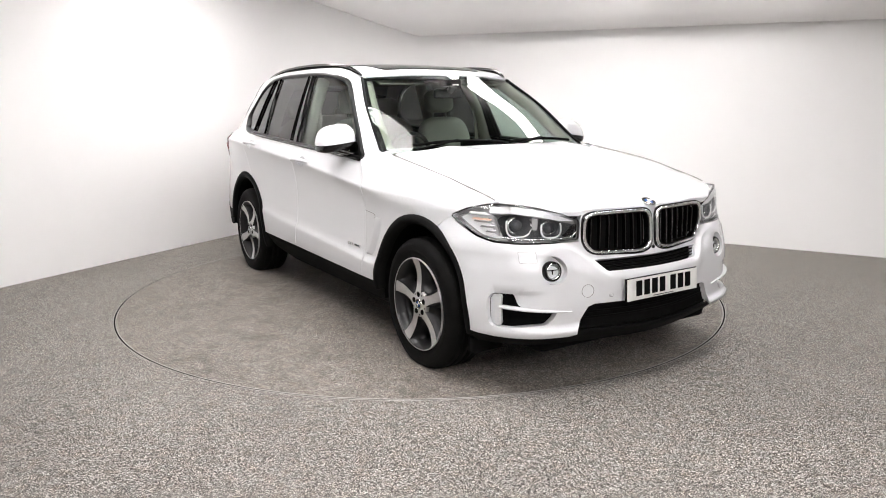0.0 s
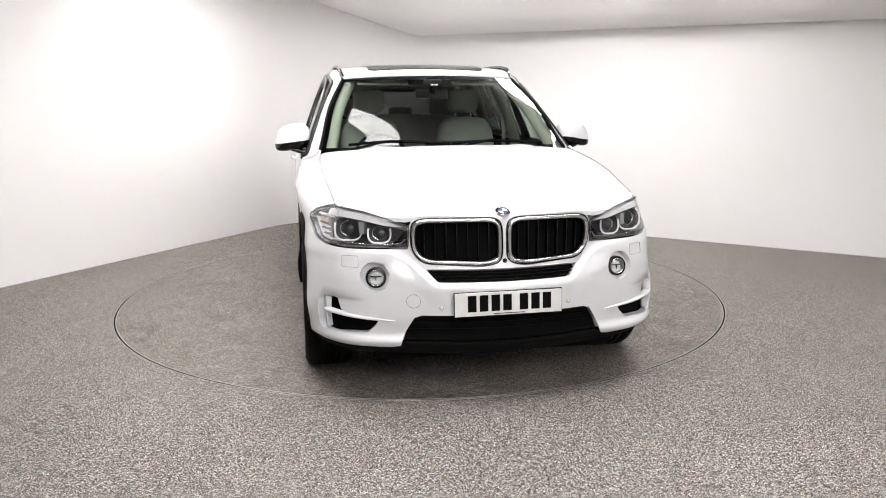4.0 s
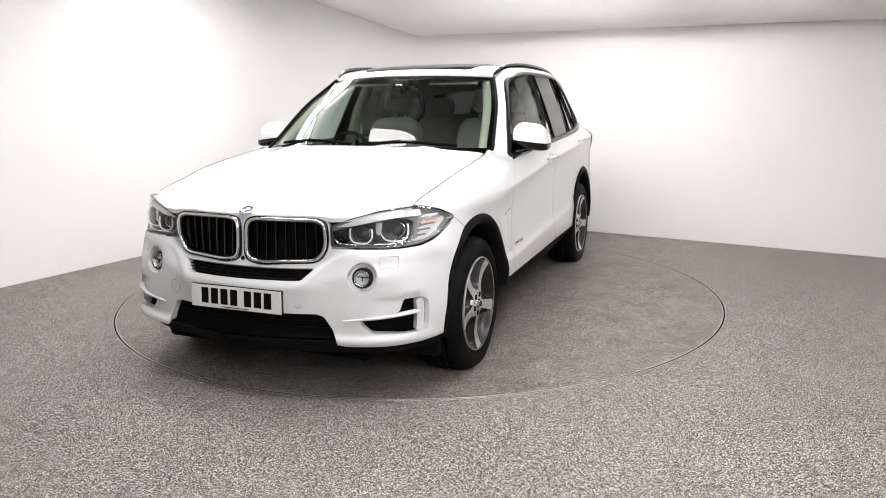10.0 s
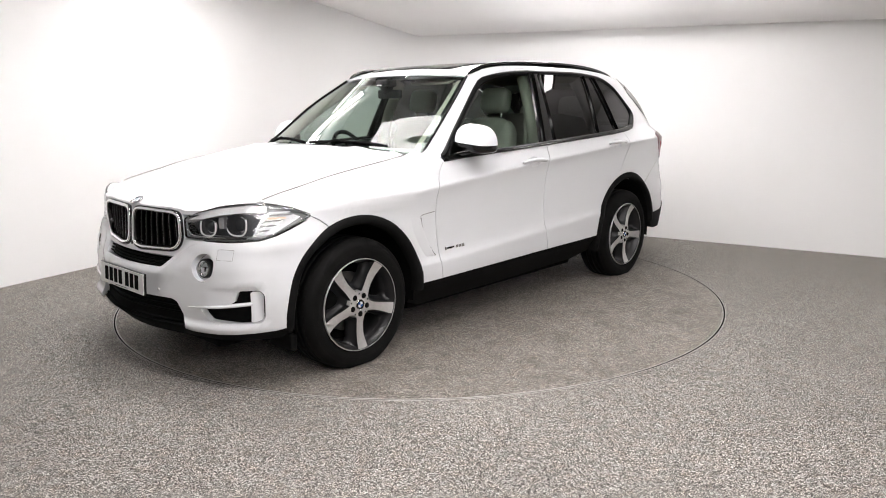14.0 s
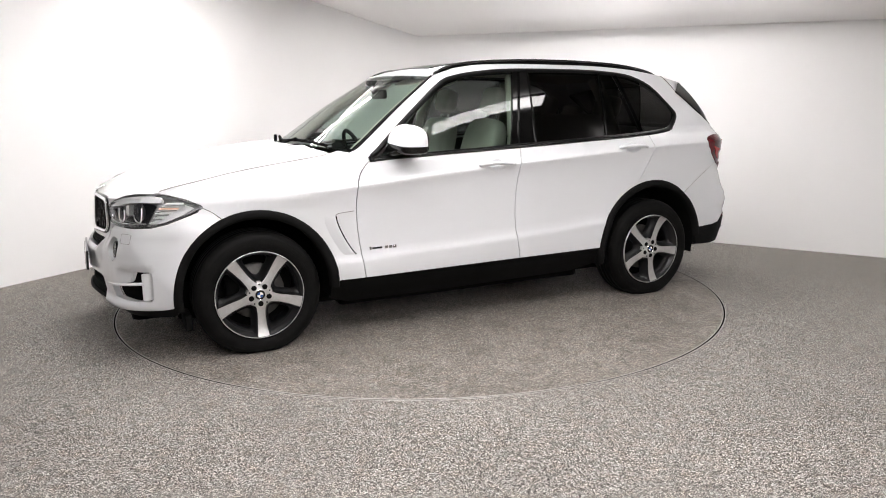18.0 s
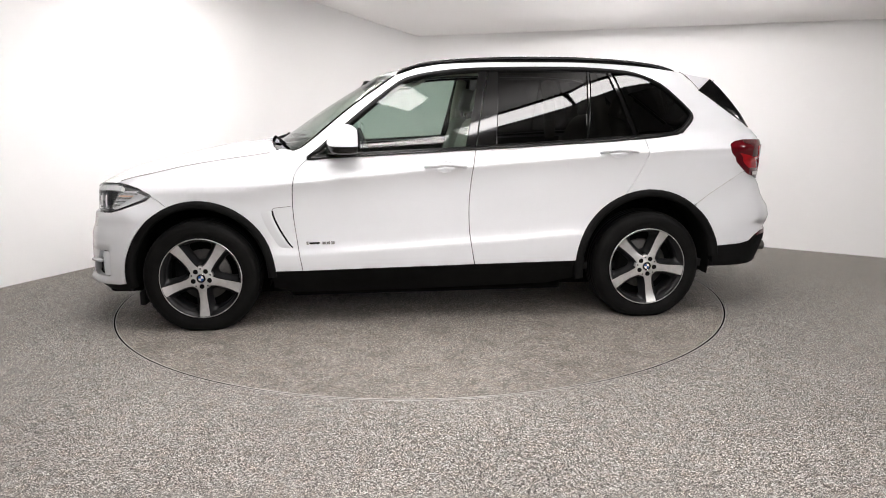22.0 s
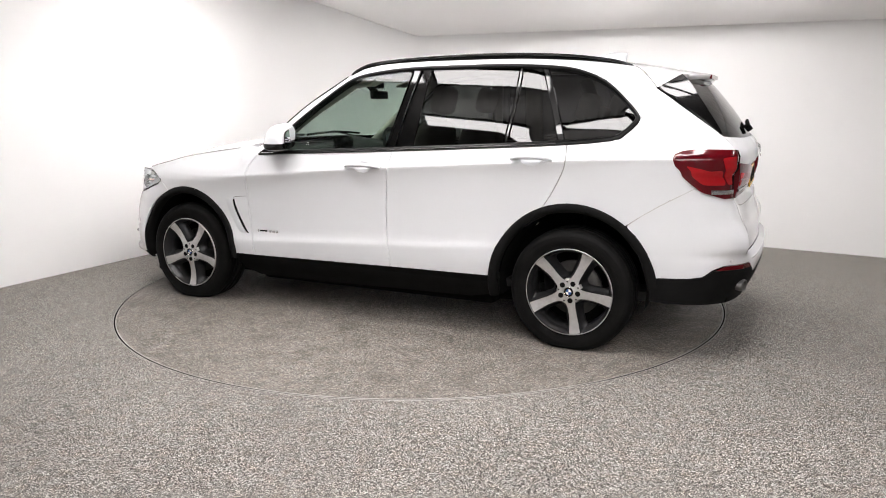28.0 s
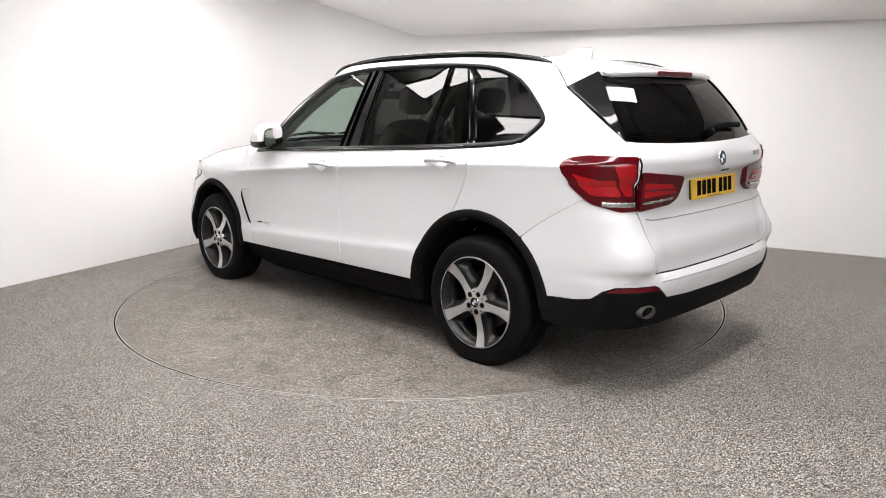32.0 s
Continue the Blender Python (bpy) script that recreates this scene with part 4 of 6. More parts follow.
        for y, z in ((0.311, 0.489),):
            s = sgn * at_front(y, z)
            part("parking_sensor", moved(revolve([(0, 0.002), (0.008, 0.002), (0.0095, 0)], 16), facing(skin(s, z, 0.0005), normal_at(s, z))), PAINT, bumper)
            part("sensor_seam", moved(revolve([(0.0095, 0.0), (0.0105, 0.0015), (0.0115, 0)], 16), facing(skin(s, z, 0.0005), normal_at(s, z))), SEAM, bumper)
    cap = circle(-0.438, 0.520, 0.032, 32)
    part("towing_cap_seam", band(nose_pts(cap), 0.002, 0.0012, 0.002, closed=True), SEAM, bumper, "round towing-eye cap seam")
    build_plate(bumper, facing((2.355, 0, 0.512), (1, 0, 0.06)), PLATEW, "white number plate with dark bars", 0.004)


def build_plate(parent, m, sheet_mat, label, edge=0.008):
    back = part("number_plate", moved(box(0.518 + 2 * edge, 0.110 + 2 * edge, 0.014, (0, 0, -0.004), 0.004), m), GLOSS, parent, label, smooth=False)
    part("plate_sheet", moved(box(0.518, 0.110, 0.006, (0, 0, 0.004), 0.002), m), sheet_mat, back, smooth=False)
    x = -0.198
    for i in range(7):
        wd = 0.041
        part("plate_bar", moved(box(wd, 0.077, 0.002, (x + wd / 2, 0.004, 0.0076)), m), MATT, back, "dark bar", smooth=False)
        x += wd + (0.039 if i == 3 else 0.0155)
    part("plate_bar", moved(box(0.15, 0.004, 0.001, (0.0, -0.047, 0.0073)), m), LAMPGREY, back, "fine grey bar", smooth=False)


def build_headlight(car, sgn):
    outline = [(0.452, 0.767), (0.60, 0.766), (0.74, 0.768), (0.83, 0.776), (0.865, 0.796), (0.886, 0.845), (0.898, 0.874), (0.86, 0.915), (0.80, 0.943), (0.757, 0.950), (0.66, 0.935), (0.55, 0.902), (0.452, 0.868)]
    f = lambda y, z: (sgn * at_front(y, z), z)
    side = lambda pts: [f(y, z) for y, z in (pts if sgn > 0 else list(reversed(pts)))]
    pts = side(rounded(outline, 0.016, 3))
    lamp = part("headlight", sheet(pts, (), 0.035, -0.050, 0.0), LAMPSILVER, car, "clear headlight with two round projectors")
    part("headlight_frame", band(pts, 0.0065, 0.001, 0.008, closed=True), GLOSS, lamp, "black headlight edge")
    part("headlight_wall", band(pts, 0.003, -0.008, 0.045, closed=True), LAMPSILVER, lamp, "silver lamp wall")
    dark = rounded([(0.462, 0.775), (0.62, 0.776), (0.775, 0.784), (0.800, 0.80), (0.812, 0.875), (0.79, 0.900), (0.68, 0.888), (0.56, 0.866), (0.466, 0.842)], 0.012, 3)
    part("lamp_insert", sheet(side(dark), (), 0.035, -0.046, 0.03), LAMPGREY, lamp, "dark grey insert round the projectors")
    clear = part("headlight_lens", sheet(pts, (), 0.035, 0.003, 0.0), LENS, lamp, "clear headlight lens")
    clear.visible_shadow = False
    brow = rounded([(0.475, 0.861), (0.56, 0.894), (0.66, 0.925), (0.757, 0.940), (0.80, 0.933), (0.815, 0.903), (0.76, 0.905), (0.66, 0.892), (0.56, 0.868)], 0.006, 2)
    part("light_brow", sheet(side(brow), (), 0.03, -0.006, 0.03), LAMPWHITE, lamp, "white light guide brow")
    for i in range(10):
        y, z = 0.60 + 0.017 * i, 0.897 + 0.0032 * i
        part("light_dash", band([f(y, z), f(y + 0.010, z + 0.0020)], 0.005, -0.0045, 0.004), LAMPWHITE, lamp, "small pale dash", smooth=False)
    refl = rounded([(0.800, 0.79), (0.83, 0.792), (0.858, 0.806), (0.877, 0.85), (0.886, 0.872), (0.85, 0.908), (0.82, 0.912), (0.812, 0.87)], 0.012, 3)
    part("side_reflector", sheet(side(refl), (), 0.03, -0.024, 0.03), LAMPWHITE, lamp, "ribbed silver side reflector")
    for i in range(6):
        z = 0.798 + 0.011 * i
        ye = 0.838 + 0.0045 * i
        low = [f(0.812 + (ye - 0.812) * k / 6, z + 0.004 * k / 6) for k in range(7)]
        verts = [tuple(skin(a, b, -0.008)) for a, b in low] + [tuple(skin(a, b + 0.009, -0.019)) for a, b in low]
        part("reflector_rib", (verts, [(k, k + 1, k + 8, k + 7) for k in range(6)]), LAMPSILVER if i % 2 else LAMPWHITE, lamp, "bright reflector rib", smooth=False)
    for y0, y1, z, mat, label in ((0.818, 0.862, 0.8665, AMBER, "pale amber side reflector"), (0.822, 0.868, 0.882, LAMPSILVER, "silver facet"), (0.826, 0.862, 0.8965, LAMPWHITE, "white facet")):
        low = [f(y0 + (y1 - y0) * k / 6, z) for k in range(7)]
        verts = [tuple(skin(a, b, -0.007)) for a, b in low] + [tuple(skin(a, b + 0.012, -0.018)) for a, b in low]
        part("reflector_facet", (verts, [(k, k + 1, k + 8, k + 7) for k in range(6)]), mat, lamp, label, smooth=False)
    for loop in ([(0.658, 0.825), (0.678, 0.825), (0.682, 0.884), (0.652, 0.878)], [(0.803, 0.800), (0.816, 0.802), (0.824, 0.895), (0.809, 0.895)]):
        part("lamp_bridge", sheet(side(rounded(loop, 0.005, 2)), (), 0.03, -0.015, 0.03), LAMPSILVER, lamp, "silver bridge beside a projector")
    part("lamp_floor", sheet(side(rounded([(0.50, 0.772), (0.78, 0.775), (0.79, 0.792), (0.52, 0.786)], 0.004, 2)), (), 0.03, -0.022, 0.03), LAMPGREY, lamp, "grey lower trim")
    for y, z, r in ((0.748, 0.846, 0.060), (0.590, 0.828, 0.049)):
        s = sgn * at_front(y, z)
        m = facing(skin(s, z, -0.056), Vector((1.0, 0.22 * sgn, 0.10))) @ Matrix.Diagonal((1.12, 0.95, 1, 1))
        square = lambda c: math.copysign(abs(c) ** 0.72, c)
        ring = [(r * 0.98 * square(math.cos(radians(a))), r * 0.98 * square(math.sin(radians(a))), 0.034) for a in range(156, 390, 6)]
        proj = part("projector", moved(revolve([(r * 0.62, 0.004), (r * 0.80, 0.012), (r * 0.95, 0.028), (r * 1.02, 0.026)], 40), m), LAMPGREY, lamp, "projector with a bright ring")
        part("light_ring", moved(tube(ring, 0.0042, 8), m), LAMPWHITE, proj, "white open light ring")
        part("projector_lens", moved(revolve([(0, 0.028), (r * 0.25, 0.026), (r * 0.45, 0.019), (r * 0.6, 0.004)], 32), m), PROJECTOR, proj, "dark round projector glass")
        part("projector_rim", moved(revolve([(r * 0.58, 0.006), (r * 0.64, 0.013), (r * 0.72, 0.008)], 36), m), CHROME, proj, "chrome projector rim")
        part("projector_foot", moved(box(r * 0.9, r * 0.3, 0.012, (0, -r * 1.06, 0.026), 0.003), m), LAMPSILVER, proj, smooth=False)
    part("lamp_corner", sheet(side(rounded([(0.456, 0.774), (0.545, 0.772), (0.505, 0.795), (0.470, 0.840), (0.456, 0.845)], 0.006, 2)), (), 0.03, -0.020, 0.02), GLOSS, lamp, "gloss black inner corner of the lamp")
    low = [f(y, z) for y, z in ((0.466, 0.806), (0.484, 0.782), (0.56, 0.777), (0.64, 0.779), (0.72, 0.783), (0.80, 0.790))]
    part("light_guide", band(low, 0.006, -0.006, 0.010), CHROME, lamp, "thin bright strip")


PROJECTOR = principled("projector_glass", (0.07, 0.074, 0.080), 0.05, 0.3)
# Paler grey laid over the bumper gap, in place of the gap's soft shade.
GAPSHADE = principled("pale_gap_shade", (0.50, 0.49, 0.48), 0.6)
# Grey that stands in for the shade in panel gaps and along creases.
SEAM = principled("panel_gap_shadow", (0.20, 0.195, 0.19), 0.8)


def build_hood(car):
    half = [(2.250, 0.0), (2.246, 0.12), (2.236, 0.25), (2.214, 0.38), (2.206, 0.43), (2.208, 0.462), (2.170, 0.56), (2.105, 0.67), (2.005, 0.765)]
    half += [(x, table(x, HOOD_Y) - 0.004) for x in (1.9, 1.75, 1.6, 1.45, 1.3, 1.15, 1.02)]
    half += [(0.985, 0.797), (0.972, 0.775), (0.985, 0.70), (1.015, 0.58), (1.05, 0.40), (1.08, 0.2), (1.09, 0.0)]
    loop = half + [(x, -y) for x, y in reversed(half) if y > 1e-6]
    hood = part("hood", sheet(loop, (), 0.05, 0.0, 0.02, mapping=hood_map), PAINT, car, "white painted bonnet")
    build_badge(hood, facing((2.236, 0, 0.927), (0.40, 0, 0.92)), 0.038)
    cowl = [(1.10, 0.0), (1.09, 0.2), (1.06, 0.40), (1.01, 0.60), (0.955, 0.765), (0.86, 0.78), (0.86, 0.0)]
    loop = cowl[:-1] + [(x, -y) for x, y in reversed(cowl[:-1]) if y > 1e-6]
    part("cowl", sheet(loop, (), 0.08, -0.045, 0.0, mapping=hood_map), CLAD, car, "black plastic cowl below the windscreen")
    return hood


def build_sides(car):
    gap_a = [(0.820, 0.384), (0.845, 0.55), (0.866, 0.75), (0.862, 0.922), (0.835, 1.02), (0.765, 1.098)]
    gap_a = curve(gap_a, 4)
    gap_b = [(-0.292, 0.398), (-0.262, 0.60), (-0.258, 0.80), (-0.278, 1.0), (-0.305, 1.148)]
    gap_b = curve(gap_b, 4)
    gap_c = [(-1.300, 0.838), (-1.352, 0.92), (-1.402, 1.014), (-1.434, 1.10), (-1.425, 1.196)]
    gap_c = curve(gap_c, 4)
    shift = lambda pts, d: [(x + d, z) for x, z in pts]
    g = 0.0025
    belt = lambda x: table(x, [(-1.70, 1.232), (-1.40, 1.206), (-0.309, 1.150), (0.741, 1.104)])
    # fender
    fender = [(x, z) for x, z in arch(ARCH_F, 67.2, 178, 0.475)] + [(0.985, 0.384)] + shift(gap_a, g) + [(0.80, 1.128), (0.93, 1.155)]
    fender += [(x, table(x, HOOD_Z) + 0.001) for x in (1.02, 1.15, 1.3, 1.45, 1.6, 1.75, 1.88, 1.97)] + [(1.90, 0.935), (1.80, 0.905), (1.757, 0.875), (1.70, 0.8445)]
    pair(sheet(flank(fender), (), 0.04, soft=0.004, extra=crease_points(1.7, 0.8)), car, "fender", PAINT, "white painted front wing")
    door = shift(gap_a, -g) + [(0.70, 1.104)] + [(x, belt(x)) for x in (0.5, 0.2, -0.1)] + list(reversed(shift(gap_b, g)))
    handles = ((0.030, -0.235, 1.036), (-1.110, -1.360, 1.112))
    dish = lambda x, z, k=1.0: [(at_x(x + 0.062 * k * math.cos(a), z + 0.036 * k * math.sin(a)), z + 0.036 * k * math.sin(a)) for a in (2 * math.pi * i / 24 for i in range(24))]
    cups = [dish((a + b) / 2, z) for a, b, z in handles]
    fd = pair(sheet(flank(door), [cups[0]], 0.045, soft=0.004, extra=crease_points(0.9, -0.3)), car, "front_door", PAINT, "white front door")
    rear = shift(gap_b, -g) + [(x, belt(x)) for x in (-0.6, -0.9, -1.2)] + list(reversed(shift(gap_c, g))) + [(x, z) for x, z in reversed(arch(ARCH_R, 5, 70.4, 0.498))]
    rd = pair(sheet(flank(rear), [cups[1]], 0.045, soft=0.004, extra=crease_points(-0.25, -1.45)), car, "rear_door", PAINT, "white rear door")
    # upper side: A-pillar, roof rail, D-pillar and rear wing in one panel
    dlo = [(-1.42, 1.206), (-1.657, 1.227), (-1.722, 1.258), (-1.777, 1.312), (-1.790, 1.342), (-1.774, 1.374), (-1.69, 1.46), (-1.589, 1.545), (-1.47, 1.598), (-1.353, 1.626), (-1.15, 1.643), (-0.91, 1.652), (-0.427, 1.651), (-0.2, 1.641), (-0.019, 1.620), (0.08, 1.600), (0.166, 1.568), (0.349, 1.435), (0.564, 1.262), (0.70, 1.145), (0.765, 1.100)]
    top = [(0.80, 1.122), (0.86, 1.138), (0.79, 1.172), (0.67, 1.268), (0.51, 1.396), (0.35, 1.509), (0.205, 1.606)] + [(x, table(x, ROOF_EDGE)) for x in (0.06, -0.1, -0.5, -1.0, -1.4, -1.6, -1.76)] + [(-1.80, 1.585), (-1.875, 1.505), (-2.05, 1.380), (-2.16, 1.302), (-2.205, 1.270)]
    outline = flank([(x, z) for x, z in arch(ARCH_R, 128.5, 71.6, 0.498)] + shift(gap_c, -g) + dlo + top)
    outline += tail_pts([(0.708, 1.248), (0.703, 1.225), (0.703, 1.10), (0.703, 0.920)]) + flank([(-2.125, 0.972), (-2.04, 0.925), (-1.95, 0.873), (-1.87, 0.822)])
    pair(sheet(outline, (), 0.042, soft=0.004, extra=crease_points(-1.38, -2.05)), car, "body_side", PAINT, "white body side with roof pillar and rear wing")
    # window surround and glass
    loop = flank(curve(dlo, 2)[:-1] + [(0.765, 1.100)] + [(x, belt(x)) for x in (0.6, 0.4, 0.2, 0.0, -0.2, -0.4, -0.6, -0.8, -1.0, -1.2)])
    pair(band(loop, 0.026, 0.003, 0.03, closed=True), car, "window_trim", EDGE, "satin black window surround")
    beltline = flank([(0.74 - 0.06 * i, belt(0.74 - 0.06 * i) - 0.008) for i in range(36)])
    pair(band(beltline, 0.009, 0.010, 0.012), car, "belt_strip", GLOSS, "thin black strip under the side windows")
    # inner outline of the glass
    front_glass = [(0.70, 1.118), (0.564, 1.25), (0.349, 1.425), (0.166, 1.556), (0.08, 1.588), (-0.019, 1.608), (-0.2, 1.629), (-0.350, 1.636), (-0.300, 1.40), (-0.235, 1.146)]
    rear_glass = [(-0.440, 1.162), (-0.480, 1.639), (-0.91, 1.642), (-1.075, 1.637), (-1.035, 1.192)]
    vent_glass = [(-1.050, 1.192), (-1.088, 1.637), (-1.215, 1.630), (-1.375, 1.210)]
    quarter = [(-1.405, 1.212), (-1.245, 1.628), (-1.353, 1.614), (-1.47, 1.585), (-1.589, 1.53), (-1.69, 1.446), (-1.762, 1.37), (-1.777, 1.342), (-1.765, 1.318), (-1.712, 1.268), (-1.65, 1.240)]
    pair(sheet(flank(front_glass), (), 0.03, -0.006, 0.0, side_glass, 0.04), fd[0], "front_window", CLEAR, "clear green-tinted side window")
    for ob, shapes in ((rd, (rear_glass, vent_glass)),):
        for sh in shapes:
            pair(sheet(flank(sh), (), 0.05, -0.005, 0.0, side_glass, 0.05), ob[0], "rear_window_pane", DARK, "dark privacy side window")
    pair(sheet(flank(quarter), (), 0.05, -0.004, 0.0, side_glass, 0.05), car, "quarter_window", DARK, "dark privacy quarter window")
    # pillars between the panes
    for nm, a, b in (("front_door_frame", [(-0.236, 1.146), (-0.300, 1.40), (-0.352, 1.642)], [(-0.302, 1.150), (-0.350, 1.40), (-0.408, 1.646)]),
                     ("rear_door_frame", [(-0.308, 1.151), (-0.356, 1.40), (-0.414, 1.646)], [(-0.440, 1.158), (-0.462, 1.40), (-0.482, 1.646)]),
                     ("window_divider", [(-1.033, 1.188), (-1.073, 1.642)], [(-1.054, 1.190), (-1.092, 1.642)]),
                     ("rear_pillar_trim", [(-1.371, 1.205), (-1.212, 1.636)], [(-1.409, 1.208), (-1.248, 1.634)])):
        pair(strip(flank(a), flank(b), 0.006, 0.03, mapping=side_glass), car, nm, GLOSS, "gloss black window pillar")
    # mirror foot triangle
    pair(sheet(flank([(0.755, 1.106), (0.56, 1.255), (0.575, 1.112)]), (), 0.05, 0.001, 0.02), fd[0], "mirror_triangle", GLOSS, "gloss black mirror mount")
    # cladding round the wheels and along the sills
    for cx, r, a0, a1, nm in ((ARCH_F, 0.475, -9, 182, "front_arch_trim"), (ARCH_R, 0.498, -10, 174, "rear_arch_trim")):
        line = flank([p for p in arch(cx, a0, a1, r - 0.024, 30)])
        pair(band(line, 0.052, 0.003, 0.05, trim_map), car, nm, CLAD, "grained black wheel arch trim")
    sill = [(1.02, 0.372), (0.99, 0.379), (0.6, 0.380), (0.2, 0.383), (-0.29, 0.392), (-0.8, 0.398), (-0.985, 0.400), (-1.03, 0.385), (-1.0, 0.27), (-0.8, 0.225), (0.2, 0.205), (0.9, 0.205), (1.02, 0.25)]
    pair(sheet(flank(sill), (), 0.06, -0.008, 0.03, mapping=sill_map), car, "side_sill", CLAD, "grained black side sill")
    # breather slit behind the front wheel and its plain badge bars
    slit = curve([(1.000, 0.775), (0.992, 0.73), (0.955, 0.645), (0.905, 0.560), (0.882, 0.535)], 4)
    verts, faces = [], []
    n = len(slit)
    for i, (x, z) in enumerate(slit):
        h = 0.014 * math.sin(math.pi * (i + 0.4) / n) ** 0.6
        for d, o in ((0.075, -0.001), (0.05, h * 0.35), (0.02, h * 0.8), (0.002, h), (0.0, h - 0.001)):
            verts.append(tuple(skin(at_x(x + d, z), z, o)))
        verts.append(tuple(skin(at_x(x, z), z, -0.001)))
    for i in range(n - 1):
        faces += [(i * 6 + k, i * 6 + k + 1, i * 6 + k + 7, i * 6 + k + 6) for k in range(4)]
    dark = [(i * 6 + 4, i * 6 + 5, i * 6 + 11, i * 6 + 10) for i in range(n - 1)]
    # Grey line drawn for the shade along the breather's upper edge.
    pair(band(flank(curve([(0.998, 0.778), (0.982, 0.790), (0.94, 0.795), (0.88, 0.800)], 4)), 0.0035, 0.0012, 0.003), car, "breather_edge_shade", SEAM)
    lips = pair((verts, faces), car, "breather_lip", PAINT, "raised white lip of the air breather")
    pair((verts, dark), lips[0], "breather_slit", MATT, "black rear-facing breather slit")
    pair(band(flank([(x - 0.005, z) for x, z in slit]), 0.011, 0.0005, 0.002), lips[0], "slit_floor", MATT)
    for x0, ln, h, mat in ((0.790, 0.012, 0.020, SATIN), (0.772, 0.065, 0.010, GLOSS), (0.690, 0.022, 0.016, SATIN), (0.662, 0.022, 0.016, SATIN), (0.634, 0.022, 0.018, SATIN)):
        pair(band(flank([(x0, 0.560), (x0 - ln, 0.561)]), h, 0.003, 0.003), car, "side_badge_bar", mat, "small plain badge bar", smooth=False)
    # panel seams
    for sg in (1, -1):
        line = [(x, sg * (table(x, HOOD_Y) - 0.001)) for x in (1.955, 1.9, 1.8, 1.7, 1.6, 1.5, 1.4, 1.3, 1.2, 1.1, 1.0)]
        part("bonnet_seam", band(line, 0.0036, 0.0040, 0.006, mapping=hood_map), SEAM, car)
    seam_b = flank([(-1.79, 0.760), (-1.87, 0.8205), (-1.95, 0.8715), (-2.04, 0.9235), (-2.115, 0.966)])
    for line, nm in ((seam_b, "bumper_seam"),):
        pair(band(line, 0.004, 0.0008, 0.003), car, nm, GAPSHADE)
    # door handles
    for (x0, x1, z), dr, cup in zip(handles, (fd, rd), cups):
        n = 14
        path, tp = [], []
        for i in range(n + 1):
            t = i / n
            x = x0 + (x1 - x0) * t
            path.append(skin(at_x(x, z), z, 0.002 + 0.026 * math.sin(math.pi * t) ** 0.45))
            tp.append(0.55 + 0.45 * math.sin(math.pi * t) ** 0.6)
        h = tube(path, 0.0165, 12, 0.85, tp)
        sc = at_x((x0 + x1) / 2, z)

        def bowl(s, zz, off=0.0, sc=sc, z=z):
            q = min(1.0, math.hypot((s - sc) / 0.062, (zz - z) / 0.036))
            return skin(s, zz, off - 0.016 * (1 - q ** 3))

        c = sheet(cup, (), 0.012, -0.001, 0.0, mapping=bowl)
        for k, sg in ((0, 1), (1, -1)):
            hd = part("door_handle", h if sg > 0 else mirrored(h), PAINT, dr[k], "white pull handle")
            part("handle_cup", c if sg > 0 else mirrored(c), PAINT, hd, "white dished handle recess")
    return fd, rd


def build_mirror(door, sgn):
    at = Vector((0.535, 0.984, 1.190))
    sx, sy = 0.100, 0.114
    nu = 40
    bend = lambda c, k: math.copysign(abs(c) ** k, c)

    def shell(a, b):
        x, y, z = math.cos(b) * math.cos(a), math.cos(b) * math.sin(a), math.sin(b)
        p = Vector((bend(x, 0.66) * sx, bend(y, 0.60) * sy, bend(z, 0.80) * 0.114 if z > 0 else bend(z, 0.5) * 0.056))
        if p.x < -0.075:
            p.x = -0.075 - (abs(p.x) - 0.075) * 0.2
        up = p.z / 0.114
        p.x -= 0.022 * max(0.0, up) * (1 if p.x > 0 else 0.2) + 0.020 * (p.y / sy)
        p.y -= 0.012 * max(0.0, up)
        p.z += -0.014 * (p.y / sy) - 0.010 * max(0.0, p.x / sx) * max(0.0, up)
        return tuple(p + at)

    def rows(b0, b1, n):
        v = [shell(2 * math.pi * i / nu, b0 + (b1 - b0) * j / n) for j in range(n + 1) for i in range(nu)]
        return v, [(j * nu + i, j * nu + (i + 1) % nu, (j + 1) * nu + (i + 1) % nu, (j + 1) * nu + i) for j in range(n) for i in range(nu)]

    fix = (lambda s: s) if sgn > 0 else mirrored
    m = part("mirror_cap", fix(rows(0.0, math.pi / 2, 20)), PAINT, door, "white door mirror cap")
    part("mirror_base", fix(rows(-math.pi / 2, -0.004, 12)), GLOSS, m, "gloss black mirror base")
    face = lambda ky, kz, dx: [(at.x - dx - 0.020 * a, at.y + ky * a, at.z + 0.020 - 0.014 * a + kz * b) for a, b in rounded([(-1, -1), (1, -1), (1, 1), (-1, 1)], 0.5, 5)]
    rim, plate = face(0.080, 0.060, 0.0815), face(0.073, 0.053, 0.0825)
    part("mirror_frame", fix((rim, [tuple(reversed(range(len(rim))))])), MATT, m, "black mirror frame", smooth=False)
    part("mirror_glass", fix((plate, [tuple(reversed(range(len(plate))))])), MIRROR, m, "mirror glass", smooth=False)
    arm = tube([(0.615, 0.880, 1.118), (0.61, 0.915, 1.126), (0.60, 0.955, 1.138), (0.585, 0.99, 1.150)], 0.040, 12, 0.42, [1.15, 1.05, 1.0, 1.0])
    part("mirror_arm", fix(arm), GLOSS, m, "gloss black mirror arm")


